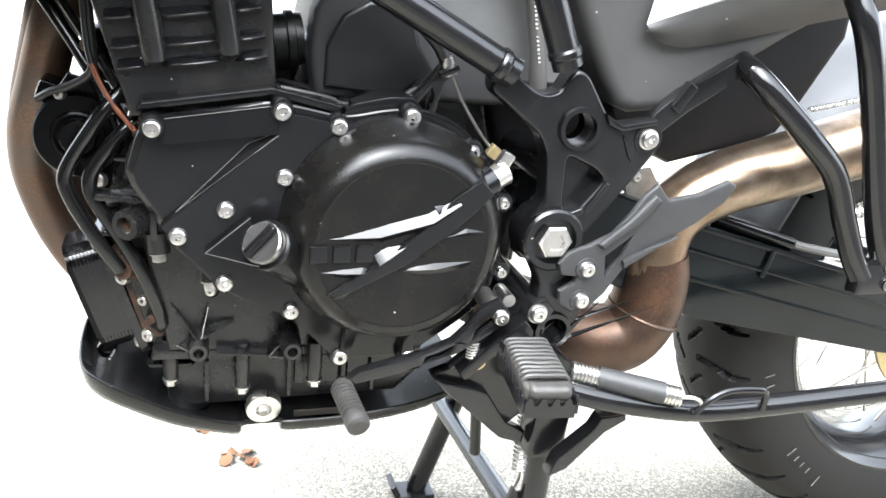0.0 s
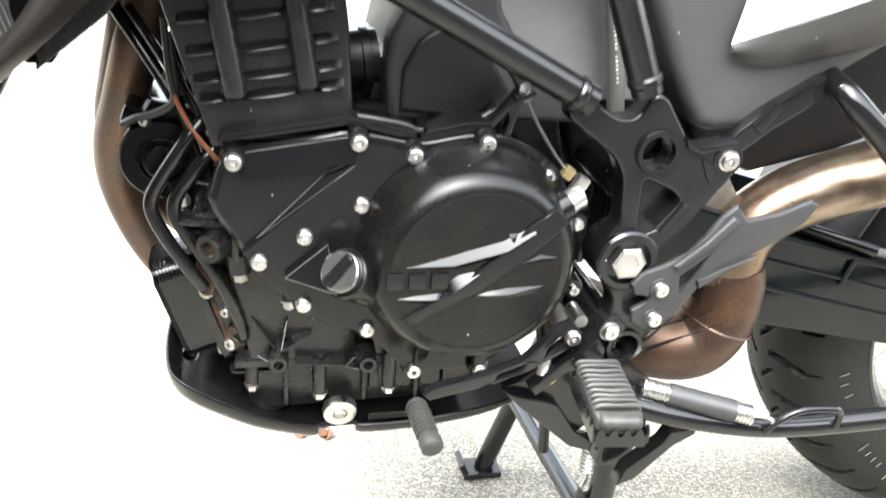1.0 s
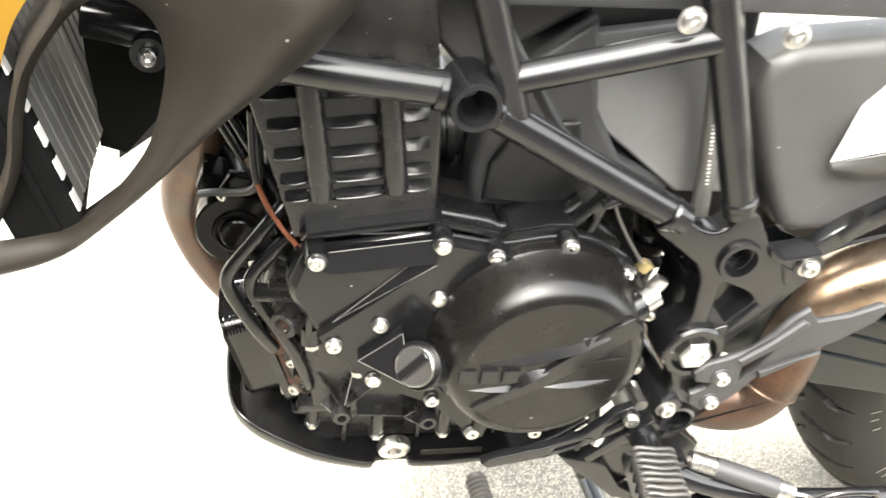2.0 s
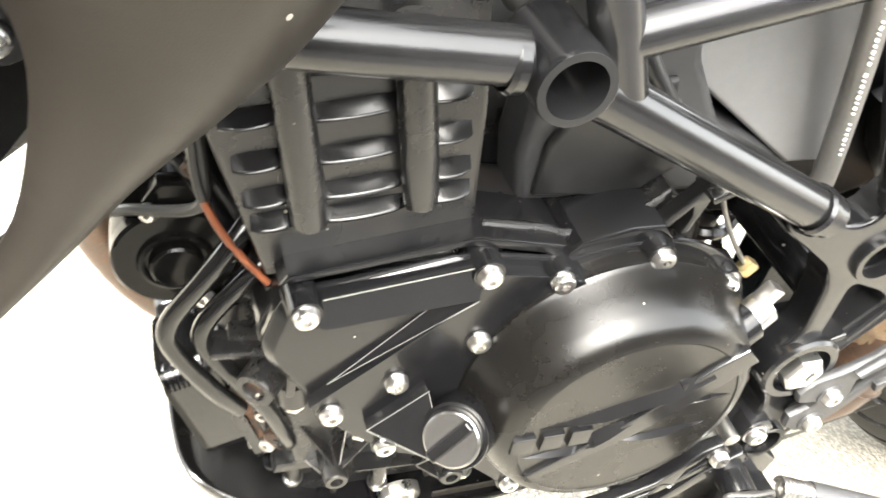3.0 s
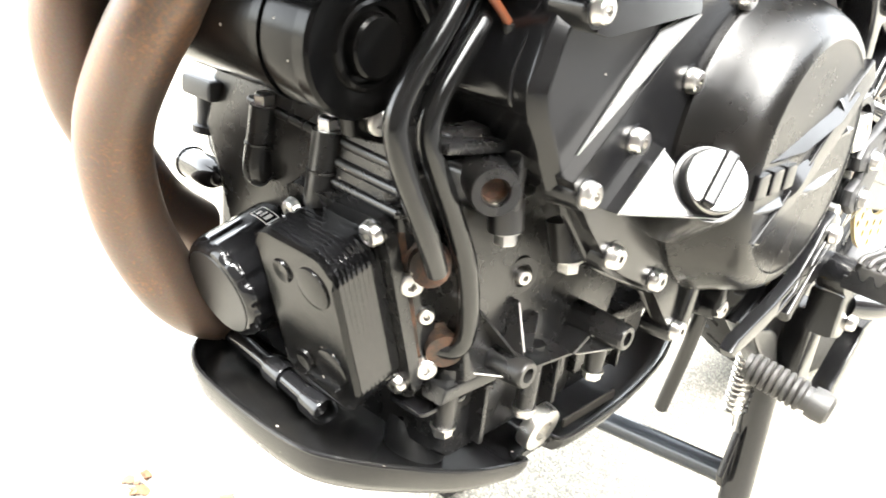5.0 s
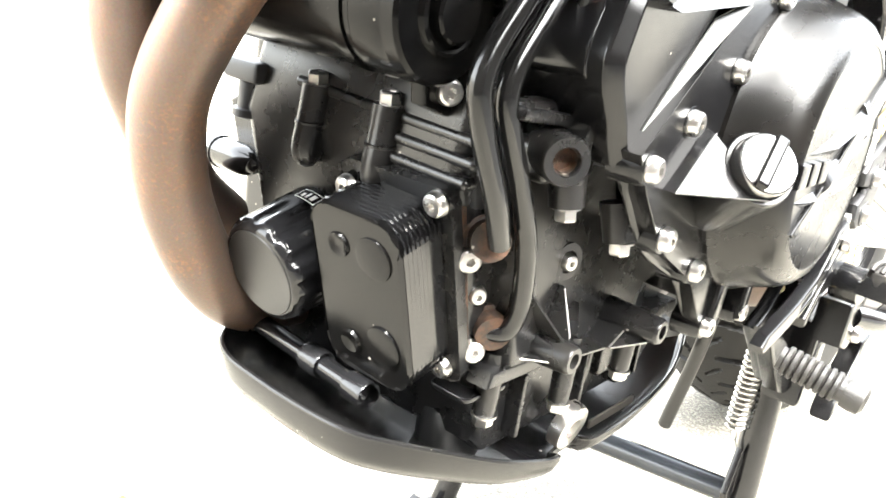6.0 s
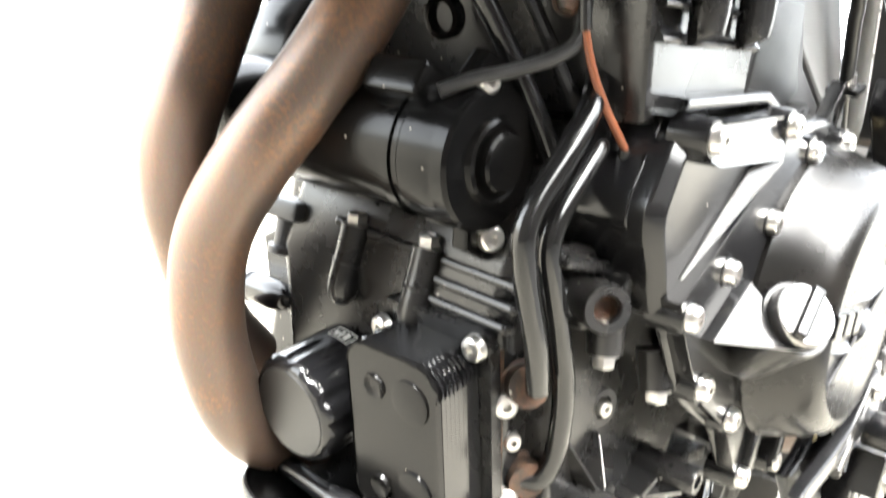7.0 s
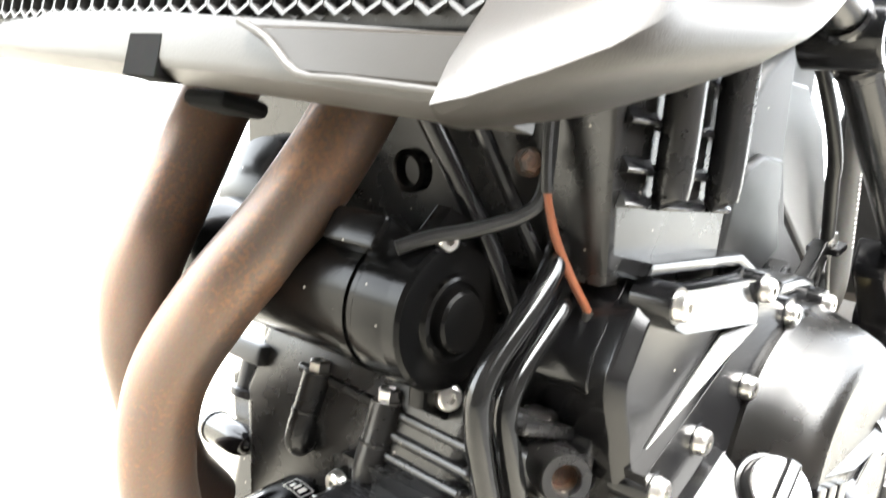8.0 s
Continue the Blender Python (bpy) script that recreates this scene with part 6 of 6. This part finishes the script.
for y, a, b in ((-0.076, -0.080, -0.108), (-0.095, -0.099, -0.118), (-0.120, -0.122, -0.132), (-0.150, -0.150, -0.150), (-0.172, -0.172, -0.172)):
    x = -0.4815 + 0.30 * y * y
    inset.append([(x + 0.002, y, 0.6150), (x, a, 0.6135), (x + 0.0006, b, 0.6010), (x + 0.003, b, 0.6000)])
part("guard_inset", sheet(inset, 0.002), SHROUD, guard, "darker grey inset panel")
fold = [(-0.4825 + 0.30 * y * y, y, z) for y, z in ((-0.076, 0.6155), (-0.092, 0.6100), (-0.109, 0.6000), (-0.130, 0.5992), (-0.172, 0.5980))]
part("guard_fold", tube(fold, 0.0013, 8, 3), TRIM, guard)
# solid black block; its colour stands in for the shade of a recess
part("slot_shade", block((-0.4728, -0.014, 0.6035), (0.012, 0.024, 0.0165), None, 0.0006), MATT_AND_SHADE, guard, "black block for the shade inside a square slot")
part("guard_clip", block((-0.452, -0.034, 0.5925), (0.022, 0.028, 0.007), None, 0.003), MATT_AND_SHADE, guard)
# shroud: a moulded ring round the side vent, ending in a blunt snout
ring_in = [(-0.487, 0.624), (-0.467, 0.627), (-0.446, 0.634), (-0.427, 0.651), (-0.411, 0.671), (-0.399, 0.695), (-0.391, 0.732), (-0.396, 0.754), (-0.410, 0.764), (-0.424, 0.761), (-0.437, 0.748), (-0.451, 0.727), (-0.459, 0.704), (-0.466, 0.669), (-0.479, 0.640)]
ring_out = [(-0.539, 0.583), (-0.496, 0.588), (-0.456, 0.605), (-0.423, 0.632), (-0.390, 0.662), (-0.352, 0.698), (-0.306, 0.738), (-0.288, 0.790), (-0.365, 0.850), (-0.420, 0.810), (-0.440, 0.768), (-0.457, 0.742), (-0.469, 0.709), (-0.478, 0.671), (-0.508, 0.622)]
def ring_row(f, y, shift=0.0):
    """A closed row of the ring, at the share f from its outer to its inner edge."""
    row = []
    for (xo, zo), (xi, zi) in zip(ring_out, ring_in):
        wide = max(0.0, math.hypot(xo - xi, zo - zi) - 0.045)
        bulge = -0.30 * wide * math.sin(math.pi * min(1.0, max(0.0, f)))
        snout = max(0.0, min(1.0, (-0.470 - (xo + xi) / 2) / 0.045))
        row.append((xo + (xi - xo) * f, y + bulge + snout * (-0.234 + (y + 0.234) * 0.3 - y), zo + (zi - zo) * f))
    k = len(row)
    wrapped = smooth_path([row[(i - 2) % k] for i in range(k + 4)], 4)
    return wrapped[8:8 + 4 * k + 1]
ring_rows = [ring_row(f, y) for f, y in ((0.05, -0.194), (0.0, -0.202), (0.06, -0.214), (0.22, -0.2290), (0.38, -0.2405), (0.54, -0.2465), (0.70, -0.2475), (0.86, -0.2445), (1.0, -0.2385), (0.97, -0.2335), (0.86, -0.2270))]
shroud = part("radiator_shroud", sheet(ring_rows, 0.0025), SHROUD, bike, "grey-brown plastic radiator shroud", 60)
front_out = [(-0.510, -0.226, 0.634), (-0.480, -0.235, 0.672), (-0.471, -0.238, 0.711), (-0.459, -0.238, 0.745), (-0.443, -0.236, 0.772), (-0.428, -0.228, 0.814)]
yellow_out = [(x - 0.05, y + 0.006, z + 0.012) for x, y, z in front_out]
part("yellow_fairing", sheet(spline_rows([front_out, [((a[0] + b[0]) / 2, (a[1] + b[1]) / 2 - 0.004, (a[2] + b[2]) / 2) for a, b in zip(front_out, yellow_out)], yellow_out], 4, 5), 0.003), YELLOW, bike, "glossy yellow fairing panel")
bolt(shroud, (-0.405, -0.192, 0.7135), (0.1, -1, 0.2), BOLT_SMALL, "shroud_bolt")
part("bolt_lug", tube([(-0.405, -0.130, 0.7135), (-0.405, -0.190, 0.7135)], 0.010, 16), CASE, shroud)
part("shroud_top", sheet([[(-0.50, -0.20, 0.800), (-0.40, -0.215, 0.850), (-0.29, -0.21, 0.845)], [(-0.52, -0.10, 0.815), (-0.41, -0.10, 0.885), (-0.28, -0.10, 0.890)], [(-0.525, 0.0, 0.82), (-0.41, 0.0, 0.895), (-0.28, 0.0, 0.90)], [(-0.52, 0.10, 0.815), (-0.41, 0.10, 0.885), (-0.28, 0.10, 0.890)], [(-0.50, 0.20, 0.800), (-0.40, 0.215, 0.850), (-0.29, 0.21, 0.845)]], 0.004), SHROUD, shroud, "", 60)
part("inner_panel", prism([(-0.449, 0.745), (-0.448, 0.682), (-0.445, 0.655), (-0.446, 0.625), (-0.430, 0.620), (-0.396, 0.662), (-0.392, 0.745)], -0.130, -0.136, 0.001), MATT_AND_SHADE, shroud, "matt black inner shroud panel")
part("inner_wall", prism([(-0.440, 0.600), (-0.390, 0.640), (-0.340, 0.700), (-0.300, 0.760), (-0.300, 0.850), (-0.400, 0.850), (-0.430, 0.740)], -0.105, -0.112, 0.002), CASE, shroud)
part("yellow_flank", prism([(0.100, 0.742), (0.118, 0.760), (0.33, 0.80), (0.33, 0.775), (0.150, 0.748)], -0.150, -0.172, 0.004), YELLOW, bike, "yellow flank panel below the seat")
part("tank_side", prism([(-0.240, 0.752), (-0.200, 0.738), (-0.090, 0.742), (0.070, 0.745), (0.12, 0.760), (0.14, 0.85), (-0.26, 0.88)], -0.110, -0.158, 0.010), PLASTIC, bike, "black plastic panel under the seat")
part("tank_inner", prism([(-0.250, 0.715), (-0.205, 0.668), (-0.120, 0.722), (-0.090, 0.860), (-0.260, 0.880)], -0.105, 0.105, 0.012, segs=3), PLASTIC, bike, "black plastic tank underside")
for x, z in ((-0.096, 0.7515), (-0.024, 0.7455)):
    bolt(bike, (x, -0.190, z), (0, -1, 0), BOLT_BIG)

# ---- on the ground ----
bm = bmesh.new()
random.seed(5)
for k in range(7):
    a, l = random.uniform(0, 6.28), random.uniform(0.010, 0.022)
    cx, cy = random.uniform(-0.018, 0.018), random.uniform(-0.014, 0.014)
    rows_l = []
    for i in range(6):
        t = i / 5
        w = l * 0.42 * math.sin(math.pi * (0.08 + 0.86 * t)) * (1 + 0.25 * math.sin(9 * t + k))
        lift = 0.002 + 0.006 * abs(math.sin(2.2 * t + k))
        c = Vector((cx + (t - 0.5) * l * math.cos(a), cy + (t - 0.5) * l * math.sin(a), lift))
        s = Vector((-math.sin(a), math.cos(a), 0.3)) * w
        rows_l.append([c - s, c + Vector((0, 0, -0.001)), c + s])
    sheet(rows_l, 0.0004, bm)
leaf = tagged(finish("dry_leaf", bm, LEAF), "crumpled brown dry leaf lying on asphalt", "leaf")
leaf.location = (-0.217, 0.227, 0.0)
leaf.scale = (1.1, 1.1, 1.0)
copy_thing(leaf, pose(-0.258, 0.316, 0.0, 0, 0, 70) @ Matrix.Diagonal((0.7, 0.7, 0.7, 1)))
rng = np.random.default_rng(3)
verts, faces = [], []
for k in range(5200):
    x, y = rng.uniform(-1.3, 1.6), rng.uniform(-0.7, 2.2)
    s = 0.0012 + 0.0022 * rng.random() ** 2
    a = rng.uniform(0, 6.28)
    base = len(verts)
    for i in range(4):
        verts.append((x + s * math.cos(a + 1.57 * i) * rng.uniform(0.7, 1.3), y + s * math.sin(a + 1.57 * i) * rng.uniform(0.7, 1.3), -0.0004))
    verts.append((x + rng.uniform(-0.3, 0.3) * s, y + rng.uniform(-0.3, 0.3) * s, s * rng.uniform(0.5, 0.9)))
    faces += [(base + i, base + (i + 1) % 4, base + 4) for i in range(4)]
me = bpy.data.meshes.new("loose_grit")
me.from_pydata(verts, [], faces)
me.materials.append(GRIT)
grit = tagged(new("loose_grit", me), "loose pale grit scattered over the asphalt", "grit", kind="stuff")
